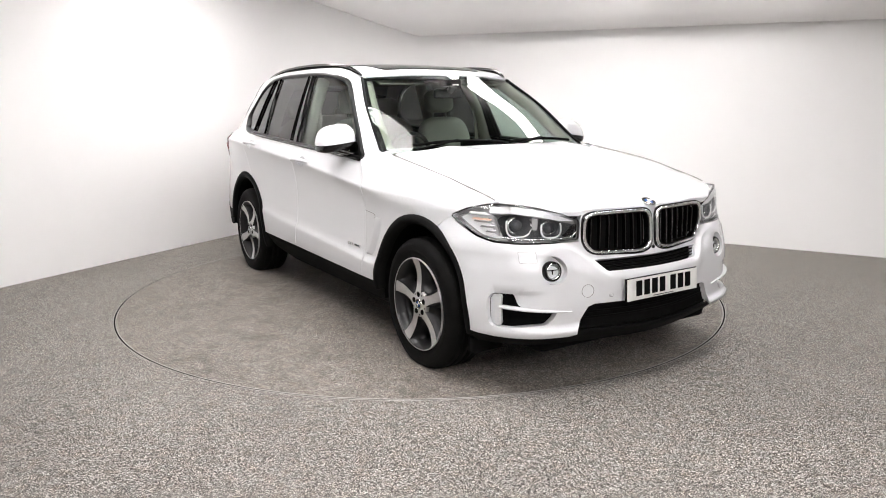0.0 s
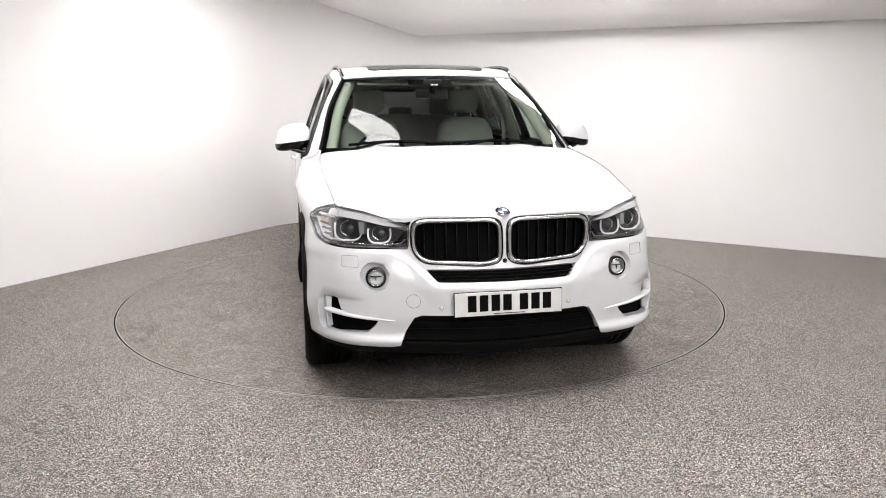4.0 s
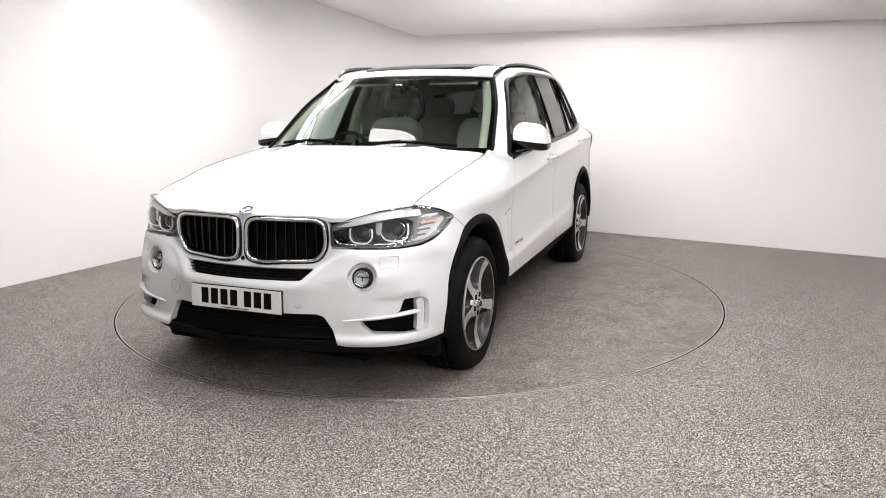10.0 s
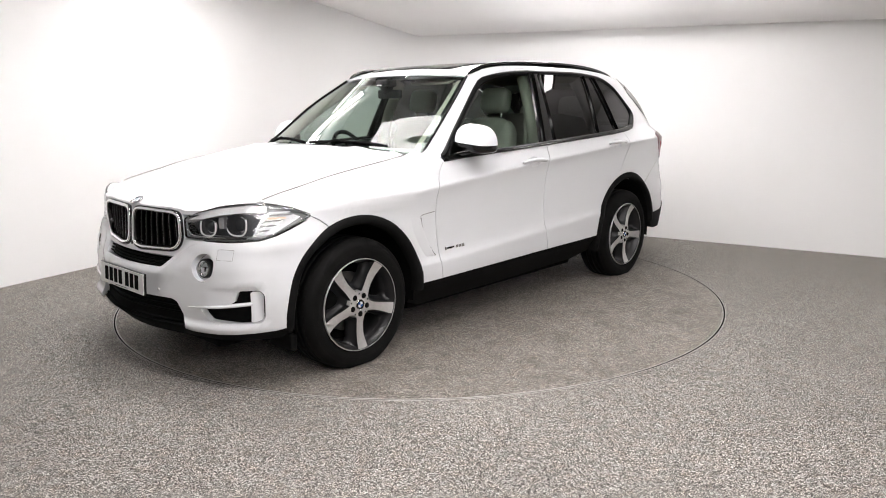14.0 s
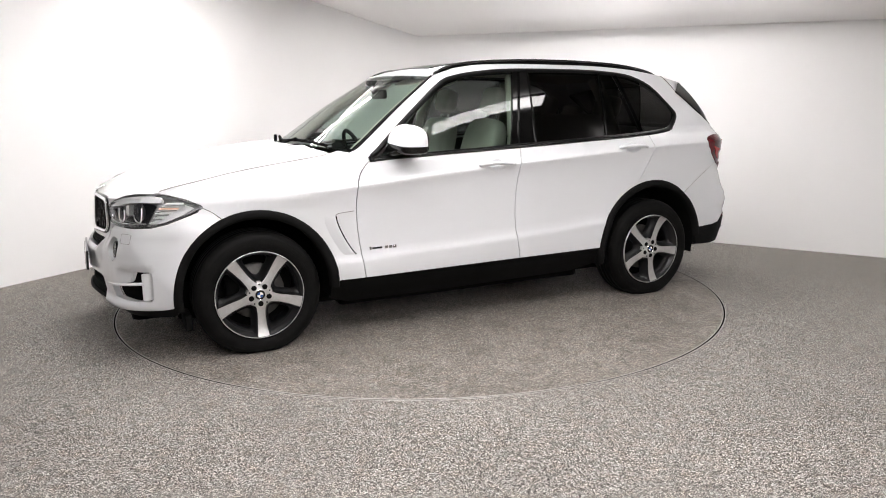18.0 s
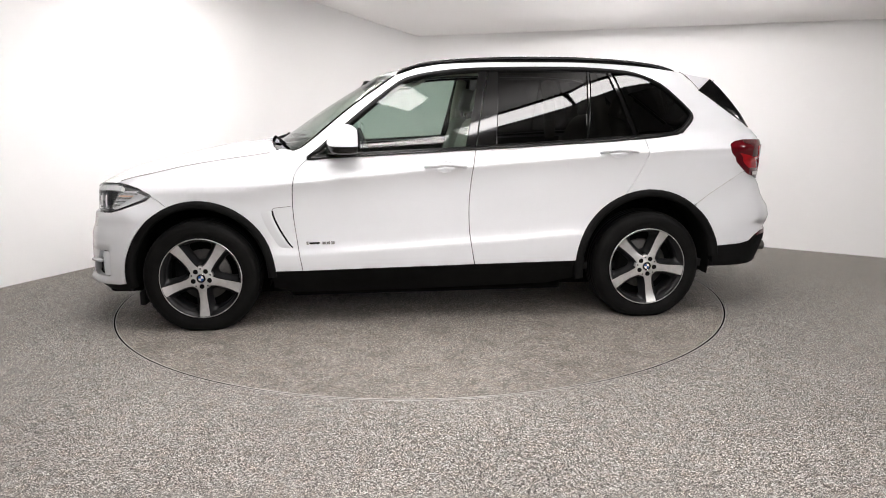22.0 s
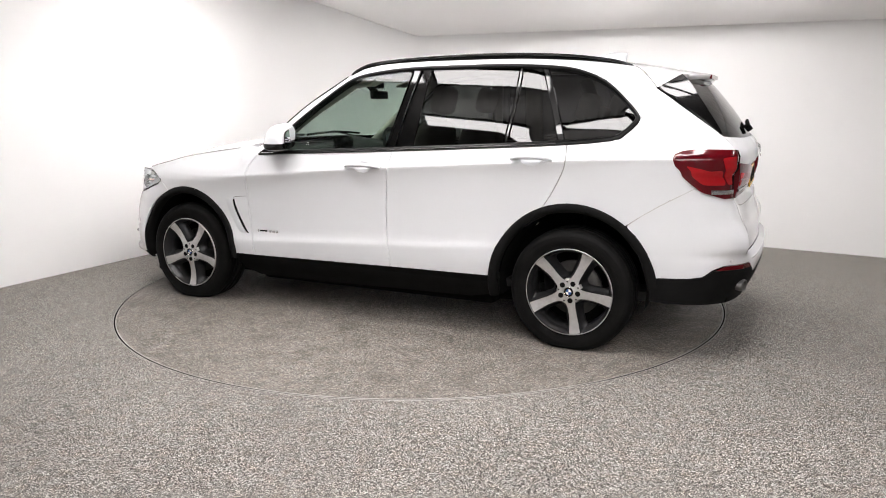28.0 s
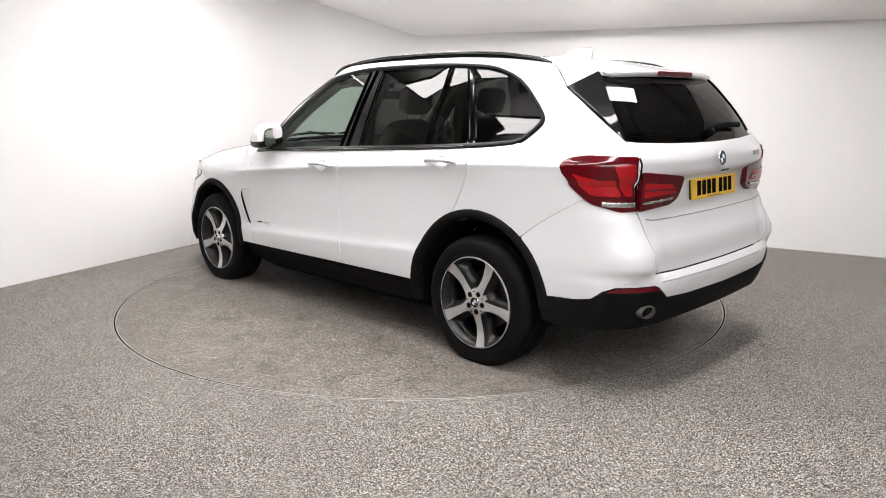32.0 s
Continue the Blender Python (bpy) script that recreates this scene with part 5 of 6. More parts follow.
def screen_map(u, v, off=0.0):
    """The windscreen: u from -1 to 1 across, v from 0 to 1 upwards."""
    e = Vector((table(v, [(0, 0.85), (0.2, 0.776), (0.6, 0.49), (1, 0.203)]), table(v, [(0, 0.820), (0.2, 0.800), (0.6, 0.731), (1, 0.620)]), table(v, [(0, 1.128), (0.2, 1.182), (0.6, 1.410), (1, 1.609)])))
    c = Vector((table(v, [(0, 1.085), (0.2, 1.005), (0.6, 0.675), (1, 0.315)]), 0, table(v, [(0, 1.145), (0.2, 1.195), (0.6, 1.415), (1, 1.628)])))
    k = abs(u) ** 2.2
    return Vector((c.x + (e.x - c.x) * k, e.y * u, c.z + (e.z - c.z) * k)) + Vector((0.62, 0, 0.78)) * off


def build_top(car):
    grid = lambda u0, u1, v0, v1, nu, nv, off: ([tuple(screen_map(u0 + (u1 - u0) * i / nu, v0 + (v1 - v0) * j / nv, off)) for j in range(nv + 1) for i in range(nu + 1)],
                                                 [(j * (nu + 1) + i + 1, j * (nu + 1) + i + nu + 2, j * (nu + 1) + i + nu + 1, j * (nu + 1) + i) for j in range(nv) for i in range(nu)])
    ws = part("windscreen", grid(-1, 1, 0, 1, 30, 20, 0.0), SCREEN, car, "clear windscreen with a dark border")
    for u0, u1, v0, v1, nm in ((-1, 1, 0.955, 1.0, "windscreen_border"), (-1, -0.955, 0.0, 0.955, "windscreen_border"), (0.955, 1, 0.0, 0.955, "windscreen_border"), (-0.955, 0.955, 0.0, 0.13, "windscreen_border")):
        part(nm, grid(u0, u1, v0, v1, 24 if u1 - u0 > 1 else 2, 12 if v1 - v0 > 0.5 else 2, -0.004), GLOSS, ws, "black printed glass border")
    for sg in (1, -1):
        part("screen_seal", tube([screen_map(sg * 1.0, i / 16, 0.002) for i in range(17)], 0.009, 6), CLAD, ws, "black screen seal")
    half = [(0.315, 0.0), (0.30, 0.2), (0.265, 0.42), (0.21, 0.606)] + [(x, table(x, ROOF_Y)) for x in (0.06, -0.1, -0.5, -1.0, -1.4, -1.6, -1.78)] + [(-1.79, 0.40), (-1.80, 0.0)]
    loop = half + [(x, -y) for x, y in reversed(half) if y > 1e-6]
    roof = part("roof", sheet(loop, (), 0.06, 0.0, 0.02, mapping=roof_map), PAINT, car, "white roof")
    sun = rounded([(0.14, 0.43), (-1.0, 0.43), (-1.0, -0.43), (0.14, -0.43)], 0.08, 4)
    part("sunroof", sheet(sun, (), 0.06, 0.006, 0.01, mapping=roof_map), GLOSS, roof, "dark glass sunroof panel")
    for sg in (1, -1):
        line = curve([(0.185, 1.648), (0.155, 1.664), (0.10, 1.687), (0.0, 1.713), (-0.25, 1.735), (-0.6, 1.746), (-1.0, 1.743), (-1.35, 1.724), (-1.60, 1.690), (-1.72, 1.658)], 4)
        path = []
        for x, z in line:
            path.append(Vector((x, sg * table(x, [(-1.75, 0.605), (-1.2, 0.635), (-0.4, 0.645), (0.05, 0.632), (0.24, 0.60)]), z - 0.020)))
        rail = part("roof_rail", tube(path, 0.0105, 10, 0.85, [0.35, 0.5, 0.65, 0.8, 0.9] + [1.0] * (len(path) - 9) + [0.9, 0.8, 0.6, 0.4]), GLOSS, roof, "gloss black roof rail")
        web = []
        for x, z in line:
            y = table(x, [(-1.75, 0.605), (-1.2, 0.635), (-0.4, 0.645), (0.05, 0.632), (0.24, 0.60)])
            web.append((x, y, z))
        vs = [(x, sg * y, min(z - 0.024, roof_map(x, y).z - 0.004)) for x, y, z in web] + [(x, sg * y, z - 0.024) for x, y, z in web]
        n = len(web)
        part("rail_web", (vs, [(i, i + 1, n + i + 1, n + i) for i in range(n - 1)]), MATT, rail, "black rail foot web", smooth=False)
    # aerial fin
    fv, ff = [], []
    for i in range(9):
        t = i / 8
        x = -1.315 - 0.235 * t
        h = 0.060 * math.sin(math.pi * 0.5 * min(1, t * 1.35)) ** 1.2
        wd = 0.026 * (1 - t * 0.55) * min(1, t * 4 + 0.1)
        z = roof_map(x, 0).z
        fv += [(x, -wd, z - 0.005), (x - 0.005, -wd * 0.45, z + h * 0.7), (x - 0.01, 0, z + h), (x - 0.005, wd * 0.45, z + h * 0.7), (x, wd, z - 0.005)]
    for i in range(8):
        ff += [(i * 5 + j, i * 5 + j + 1, i * 5 + j + 6, i * 5 + j + 5) for j in range(4)]
    ff.append((40, 41, 42, 43, 44))
    part("aerial_fin", (fv, ff), PAINT, roof, "white shark-fin aerial")
    # wipers
    for y0, y1, z1 in ((-0.62, -0.05, 0.10), (0.0, 0.60, 0.085)):
        path = [screen_map((y0 + (y1 - y0) * i / 8) / 0.79, 0.075 + z1 * (math.sin(math.pi * (0.15 + 0.75 * i / 8))), 0.022) for i in range(9)]
        wp = part("wiper_blade", tube(path, 0.010, 6, 1.0), MATT, car, "black wiper blade")
        part("wiper_arm", tube([screen_map((y0 + 0.02) / 0.79, 0.02, 0.02), screen_map((y0 + (y1 - y0) * 0.45) / 0.79, 0.14, 0.045)], 0.013, 6, 0.6), MATT, wp, "black wiper arm")


def build_rear(car):
    # tailgate
    half = tail_pts([(0.0, 0.607), (0.45, 0.607), (0.628, 0.610), (0.652, 0.640), (0.670, 0.75), (0.690, 0.86), (0.697, 1.0), (0.697, 1.10), (0.705, 1.245), (0.655, 1.238), (0.40, 1.226), (0.2, 1.222), (0.0, 1.220)])
    half[0], half[-1] = (S_END, 0.607), (S_END, 1.220)
    tg = part("tailgate", sheet(both_rear(half), (), 0.045), PAINT, car, "white tailgate")
    glass = tail_pts([(0.0, 1.222), (0.2, 1.224), (0.40, 1.228), (0.672, 1.240), (0.690, 1.258), (0.688, 1.33), (0.674, 1.39), (0.648, 1.46), (0.612, 1.54), (0.588, 1.577), (0.30, 1.585), (0.0, 1.588)])
    glass[0], glass[-1] = (S_END, 1.222), (S_END, 1.588)
    rw = part("rear_window", sheet(both_rear(glass), (), 0.05, -0.004, 0.012, rear_glass_map, 0.05), DARK, tg, "dark privacy rear window")
    rim = tail_pts([(0.0, 1.240), (0.2, 1.242), (0.40, 1.246), (0.660, 1.257), (0.674, 1.266), (0.671, 1.33), (0.657, 1.39), (0.631, 1.46), (0.594, 1.535), (0.572, 1.560), (0.30, 1.568), (0.0, 1.570)])
    rim[0], rim[-1] = (S_END, 1.240), (S_END, 1.570)
    part("rear_window_edge", band(both_rear(rim), 0.026, -0.007, 0.003, mapping=rear_glass_map, closed=True), GLOSS, rw, "black glass border")
    root, tip = Vector((-1.868, raw_skin(at_x(-1.868, 1.510), 1.510).y + 0.003, 1.510)), Vector((-2.225, 0.712, 1.258))
    verts, faces = [], []
    for i in range(17):
        q = i / 16
        a = root.lerp(tip, q) + Vector((-0.004, 0.006, 0.0)) * math.sin(math.pi * q)
        zb = 1.585 + (1.256 - 1.585) * q
        yb = table(zb, [(1.25, 0.694), (1.33, 0.688), (1.39, 0.674), (1.46, 0.648), (1.59, 0.576)])
        b = rear_glass_map(at_rear(yb, zb), zb, 0.004)
        for j in range(7):
            k = j / 6
            verts.append(a.lerp(b, k) + Vector((-0.8, 0.25, 0.5)) * (0.003 * math.sin(math.pi * k)))
        verts.append(a + Vector((0.03, -0.02, -0.02)))
    for i in range(16):
        faces += [(i * 8 + j, i * 8 + j + 1, i * 8 + j + 9, i * 8 + j + 8) for j in range(6)]
        faces.append((i * 8 + 7, i * 8, i * 8 + 8, i * 8 + 15))
    pair((verts, faces), tg, "tailgate_blade", GLOSS, "gloss black blade beside the rear window")
    # roof spoiler: sections from the root to the tip
    verts, faces = [], []
    rows, cols = 14, 24
    for i in range(rows + 1):
        q = i / rows
        edge = Vector((-1.770 - 0.250 * q, 0, 1.622 - 0.040 * q))
        ye = raw_skin(at_x(-1.787, 1.618), 1.618).y * (1 - q) + 0.572 * q
        low_x, low_z = table(q, [(0, -1.802), (0.35, -1.872), (1, -2.012)]), table(q, [(0, 1.590), (0.35, 1.512), (1, 1.562)])
        low_y = raw_skin(at_x(max(low_x, -1.95), low_z), low_z).y * (1 - q ** 3) + 0.565 * q ** 3
        zc = table(-1.787, ROOF_MID) * (1 - q) + 1.596 * q
        xc = -1.785 - 0.315 * q
        for j in range(cols + 1):
            u = -1 + 2 * j / cols
            k = abs(u) ** 2.4
            verts.append((xc + (edge.x - xc) * k, ye * u, zc + (edge.z - zc) * abs(u) ** 2.6))
        verts += [(low_x, low_y, low_z), (low_x + 0.02, low_y - 0.06, low_z + 0.01), (xc + 0.03 * q, 0.0, zc - 0.03), (low_x + 0.02, -low_y + 0.06, low_z + 0.01), (low_x, -low_y, low_z)]
    m = cols + 6
    for i in range(rows):
        for j in range(m):
            a, b = i * m + j, i * m + (j + 1) % m
            faces.append((a, b, b + m, a + m))
    faces.append(tuple(range(rows * m, rows * m + m)))
    sp = part("roof_spoiler", (verts, [tuple(reversed(f)) for f in faces]), PAINT, tg, "white roof spoiler")
    sp.data.set_sharp_from_angle(angle=radians(35))
    seam = [skin(at_x(x, z), z, 0.0035) for x, z in curve([(-1.742, 1.630), (-1.772, 1.614), (-1.804, 1.588), (-1.840, 1.548), (-1.870, 1.512)], 4)]
    pair(tube(seam, 0.0022, 6), sp, "spoiler_seam", SEAM, "fine dark joint of the spoiler")
    lip_v = []
    for j in range(cols + 1):
        u = -1 + 2 * j / cols
        k = abs(u) ** 2.4
        x, y, z = -2.10 + 0.08 * k, 0.572 * u, 1.596 - 0.014 * abs(u) ** 2.6
        h = 0.030 * min(1.0, (1.02 - abs(u)) / 0.12 + 0.35)
        lip_v += [(x + 0.012, y, z + 0.0012), (x - 0.004, y, z - 0.002), (x - 0.006, y, z - 0.010), (x + 0.004, y, z - h), (x + 0.03, y, z - h - 0.002)]
    lip = part("spoiler_edge", (lip_v, [(j * 5 + i, j * 5 + i + 5, j * 5 + i + 6, j * 5 + i + 1) for j in range(cols) for i in range(4)]), PAINT, sp, "white rear edge of the spoiler")
    part("spoiler_underside", ([p for j in range(cols + 1) for p in (lip_v[j * 5 + 4], (lip_v[j * 5 + 4][0] + 0.10, lip_v[j * 5 + 4][1], lip_v[j * 5 + 4][2] - 0.012))], [(2 * j, 2 * j + 2, 2 * j + 3, 2 * j + 1) for j in range(cols)]), GLOSS, sp, "black underside of the spoiler")
    part("brake_light", box(0.016, 0.37, 0.024, (-2.101, 0, 1.580), 0.004), DARKRED, sp, "dark red high brake light", smooth=False)
    # tail lamps, outer on the wing and inner on the tailgate
    for sg in (1, -1):
        outer = flank([(-2.012, 1.150), (-2.05, 1.168), (-2.12, 1.178)]) + tail_pts([(0.80, 1.176), (0.703, 1.172), (0.703, 0.912), (0.78, 0.912)]) + flank([(-2.16, 0.952), (-2.11, 0.993), (-2.06, 1.043), (-2.025, 1.090), (-2.010, 1.125)])
        inner = tail_pts([(0.692, 1.102), (0.40, 1.068), (0.372, 1.058), (0.40, 0.955), (0.45, 0.926), (0.692, 0.908)])
        fix = (lambda s: s) if sg > 0 else mirrored
        lamp = part("tail_light", fix(sheet(rounded(outer, 0.016, 4), (), 0.03, 0.006, 0.02)), DARKRED, car, "red tail light wrapping the corner")
        part("lamp_gap", fix(band(tail_pts([(0.698, 1.168 - 0.032 * k) for k in range(9)]), 0.009, 0.003, 0.010)), MATT, lamp, "black joint between the lamps")
        inn = part("tailgate_light", fix(sheet(rounded(inner, 0.014, 3), (), 0.04, 0.006, 0.03, mapping=lamp_map)), DARKRED, tg, "red light on the tailgate")
        along = lambda f, z: (at_rear(0.716, z) + (at_x(-2.055 - (1.13 - z) * 0.55, z) - at_rear(0.716, z)) * f, z)
        glow1 = [along(f, z) for f, z in ((0.04, 1.140), (0.36, 1.134), (0.31, 1.06), (0.22, 0.988), (0.04, 0.985))]
        glow2 = [along(f, z) for f, z in ((0.36, 1.070), (0.62, 1.066), (1.0, 1.098), (0.98, 1.04), (0.86, 0.992), (0.29, 0.985), (0.33, 1.03))]
        part("lamp_glow", fix(sheet(rounded(glow1, 0.014, 3), (), 0.03, 0.0085, 0.004)), RED, lamp, "bright red lens")
        part("lamp_glow", fix(sheet(rounded(glow2, 0.020, 3), (), 0.03, 0.0085, 0.004)), RED, lamp, "bright red lens")
        part("reverse_light", fix(band(tail_pts([(0.838, 0.953), (0.80, 0.950), (0.76, 0.948), (0.712, 0.947)]), 0.024, 0.010, 0.006)), SATIN, lamp, "pale reversing strip")
        part("lamp_glow", fix(sheet(rounded(tail_pts([(0.684, 1.050), (0.47, 1.030), (0.440, 0.985), (0.684, 0.975)]), 0.010, 3), (), 0.03, 0.0085, 0.004, mapping=lamp_map)), RED, inn, "bright red lens")
        part("lamp_strip", fix(band(tail_pts([(0.684, 1.012), (0.57, 1.008), (0.462, 1.004)]), 0.008, 0.011, 0.003, mapping=lamp_map)), DARKRED, inn, "deep red bar across the lens")
        part("reverse_light", fix(band(tail_pts([(0.685, 0.950), (0.56, 0.954), (0.455, 0.960)]), 0.012, 0.011, 0.005, mapping=lamp_map)), SATIN, inn, "white reversing strip")
    # The crease's shade is drawn as a fine grey line.
    part("tailgate_crease_shade", band(tail_pts([(0.66, 0.872)]) + [(S_END + (at_rear(0.66, 0.872) - S_END) * k / 10, 0.862) for k in range(9, -10, -1)] + [(2 * S_END - at_rear(0.66, 0.872), 0.872)], 0.004, 0.001, 0.003), SEAM, tg, "fine grey shade line on the tailgate crease")
    build_badge(tg, facing((-2.398, 0, 1.135), (-1, 0, 0.12)), 0.041)
    for i, y in enumerate((-0.47, -0.51, -0.55)):
        s = at_rear(y, 1.14)
        part("model_badge_bar", moved(box(0.026, 0.028, 0.004), facing(skin(s, 1.14, 0.002), normal_at(s, 1.14))), SATIN, tg, "small plain badge bar", smooth=False)
    build_plate(tg, facing((-2.358, 0, 0.982), (-1, 0, 0.08)), PLATEY, "yellow number plate with dark bars", -0.004)
    part("tailgate_handle", box(0.02, 0.10, 0.014, (-2.365, -0.10, 1.068), 0.004), GLOSS, tg, "black tailgate release")
    wb = [skin(S_END + (at_rear(y, z) - S_END), z, 0.022) for y, z in ((0.03, 1.27), (-0.10, 1.285), (-0.25, 1.292), (-0.42, 1.288))]
    wiper = part("rear_wiper", tube(wb, 0.013, 6, 1.3), MATT, tg, "black rear wiper")
    part("wiper_pivot", tube([skin(S_END, 1.262, 0.0), skin(S_END, 1.268, 0.035)], 0.026, 12), MATT, wiper, "black wiper pivot")
    # rear bumper
    top = tail_pts([(0.0, 0.600), (0.45, 0.600), (0.634, 0.602), (0.659, 0.635), (0.677, 0.748), (0.697, 0.862), (0.703, 0.915)]) + flank([(-2.125, 0.969), (-2.04, 0.922), (-1.95, 0.870), (-1.87, 0.819), (-1.789, 0.758)])
    top[0] = (S_END, 0.600)
    low = flank([(x, z) for x, z in arch(ARCH_R, 130.5, 166, 0.498)] + [(-1.945, 0.474), (-2.12, 0.482), (-2.193, 0.495)]) + tail_pts([(0.87, 0.535), (0.835, 0.556), (0.665, 0.556), (0.64, 0.546), (0.577, 0.487), (0.40, 0.478), (0.0, 0.475)])
    low[-1] = (S_END, 0.475)
    rb = part("rear_bumper", sheet(both_rear(top + low), (), 0.042), PAINT, car, "white rear bumper cover")
    valt = tail_pts([(0.0, 0.473), (0.40, 0.476), (0.575, 0.484), (0.63, 0.526), (0.83, 0.530), (0.87, 0.526)]) + flank([(-2.196, 0.491), (-2.12, 0.478), (-1.945, 0.470), (-1.92, 0.40), (-1.93, 0.345), (-2.0, 0.335), (-2.15, 0.335)]) + tail_pts([(0.70, 0.335), (0.40, 0.345), (0.0, 0.345)])
    valt[0], valt[-1] = (S_END, 0.473), (S_END, 0.345)
    part("rear_valance", sheet(both_rear(valt), (), 0.05, 0.006, 0.04), CLAD, rb, "grained black rear bumper underside")
    part("bumper_step", band([(S_END + (at_rear(0.62, 0.575) - S_END) * k / 12, 0.572) for k in range(12, -13, -1)], 0.012, 0.002, 0.008), PAINT, rb, "ledge on the rear bumper")
    for sg in (1, -1):
        fix = (lambda s: s) if sg > 0 else mirrored
        part("rear_reflector", fix(sheet(rounded(tail_pts([(0.662, 0.552), (0.830, 0.552), (0.862, 0.531), (0.632, 0.529)]), 0.005, 2), (), 0.03, 0.005, 0.01)), DARKRED, rb, "long dark red reflector")
        s = at_rear(0.80, 0.578)
        ps = moved(revolve([(0, 0.003), (0.009, 0.003), (0.011, 0)], 16), facing(skin(s, 0.578, 0.0), normal_at(s, 0.578)))
        part("parking_sensor", fix(ps), PAINT, rb)
    pipe = moved(revolve([(0.022, -0.16), (0.036, -0.10), (0.040, 0.0), (0.044, 0.004), (0.047, 0.0), (0.047, -0.12)], 32), facing((-2.396, 0.700, 0.426), (-1, 0.22, -0.06)) @ Matrix.Diagonal((1.06, 0.70, 1, 1)))
    part("exhaust_pipe", pipe, BRAKE, car, "bright steel oval exhaust tailpipe")
    part("exhaust_rim", moved(revolve([(0.039, 0.001), (0.0425, 0.0055), (0.0465, 0.0035), (0.0475, -0.004)], 32), facing((-2.396, 0.700, 0.426), (-1, 0.22, -0.06)) @ Matrix.Diagonal((1.06, 0.70, 1, 1))), BRAKE, car, "dull rolled rim of the tailpipe")
    part("exhaust_inside", moved(revolve([(0.0, -0.02), (0.038, -0.02)], 24), facing((-2.396, 0.700, 0.426), (-1, 0.22, -0.06)) @ Matrix.Diagonal((1.06, 0.70, 1, 1))), MATT, car)


def cushion(sx, sy, sz, at, m=None, puff=0.85):
    bm = bmesh.new()
    bmesh.ops.create_icosphere(bm, subdivisions=3, radius=1.0)
    for v in bm.verts:
        x, y, z = v.co
        v.co = Vector((math.copysign(abs(x) ** (1 - puff * 0.6), x) * sx / 2, math.copysign(abs(y) ** (1 - puff * 0.6), y) * sy / 2, math.copysign(abs(z) ** (1 - puff * 0.6), z) * sz / 2))
    s = from_bm(bm)
    if m is not None:
        s = moved(s, m)
    return moved(s, Matrix.Translation(at))


def build_cabin(car):
    part("cabin_floor", merge(box(3.1, 1.60, 0.05, (-0.55, 0, 0.33)), box(0.6, 1.2, 0.4, (-1.75, 0, 0.60))), CABIN, car, "dark cabin floor", smooth=False)
    lean = Matrix.Rotation(radians(-16), 4, "Y")
    for sg in (1, -1):
        y = 0.385 * sg
        seat = part("front_seat", cushion(0.54, 0.52, 0.20, (0.05, y, 0.70)), LEATHER, car, "cream leather front seat")
        part("seat_back", cushion(0.17, 0.47, 0.70, (-0.28, y, 0.985), lean), LEATHER, seat, "cream leather backrest")
        part("headrest", cushion(0.11, 0.250, 0.185, (-0.41, y, 1.452), lean), LEATHER, seat, "cream leather headrest")
        for d in (-0.065, 0.065):
            part("headrest_post", tube([(-0.385, y + d, 1.30), (-0.405, y + d, 1.39)], 0.007, 8), CHROME, seat, "chrome headrest post")
    bench = part("rear_bench", cushion(0.52, 1.34, 0.22, (-0.98, 0, 0.74)), LEATHER, car, "cream leather rear bench")
    part("bench_back", cushion(0.18, 1.34, 0.66, (-1.30, 0, 1.02), lean), LEATHER, bench, "cream rear backrest")
    for y in (-0.42, 0.42):
        part("headrest", cushion(0.10, 0.27, 0.17, (-1.42, y, 1.40), lean), LEATHER, bench, "cream rear headrest")
    part("headrest", cushion(0.09, 0.22, 0.09, (-1.40, 0, 1.36), lean), LEATHER, bench, "low cream middle headrest")
    part("parcel_cover", box(0.85, 1.30, 0.03, (-1.80, 0, 1.14), 0.01), CABIN, car, "dark luggage cover")
    # dashboard and steering wheel
    dash = [(1.08, 1.09), (0.98, 1.135), (0.86, 1.13), (0.70, 1.105), (0.60, 1.06), (0.57, 0.95), (0.62, 0.80), (0.75, 0.60), (1.0, 0.6)]
    vs, fs = [], []
    cols = 16
    for i in range(cols + 1):
        y = -0.76 + 1.52 * i / cols
        hood = 0.045 * math.exp(-((y + 0.385) / 0.17) ** 2)
        bulge = 0.05 * (1 - (y / 0.76) ** 2)
        for k, (x, z) in enumerate(dash):
            vs.append((x + bulge * 0.4 - 0.06 * (y / 0.76) ** 2, y, z + (hood if 2 <= k <= 4 else 0)))
    n = len(dash)
    for i in range(cols):
        for k in range(n - 1):
            a = i * n + k
            fs.append((a, a + 1, a + n + 1, a + n))
    db = part("dashboard", (vs, fs), CABIN, car, "black dashboard")
    part("display", box(0.02, 0.26, 0.10, (0.66, 0.02, 1.135), 0.006), GLOSS, db, "dark display screen")
    wheel = facing((0.40, -0.385, 1.07), (-0.93, 0, 0.36))
    ring = revolve([(0.172 + 0.015 * math.cos(a), 0.015 * math.sin(a)) for a in (2 * math.pi * k / 10 for k in range(10))], 48, True)
    st = part("steering_wheel", moved(ring, wheel), CABIN, db, "black leather steering wheel")
    part("wheel_boss", moved(cushion(0.15, 0.11, 0.05, (0, 0, -0.01)), wheel), CABIN, st)
    for dx, dy in ((0.12, 0.0), (-0.12, 0.0), (0.0, -0.12)):
        part("wheel_spoke", moved(box(0.13 if dx else 0.04, 0.03 if dx else 0.12, 0.016, (dx, dy, -0.008), 0.005), wheel), CABIN, st)
    part("steering_column", tube([(0.43, -0.385, 1.025), (0.75, -0.385, 0.90)], 0.045, 12), CABIN, db)
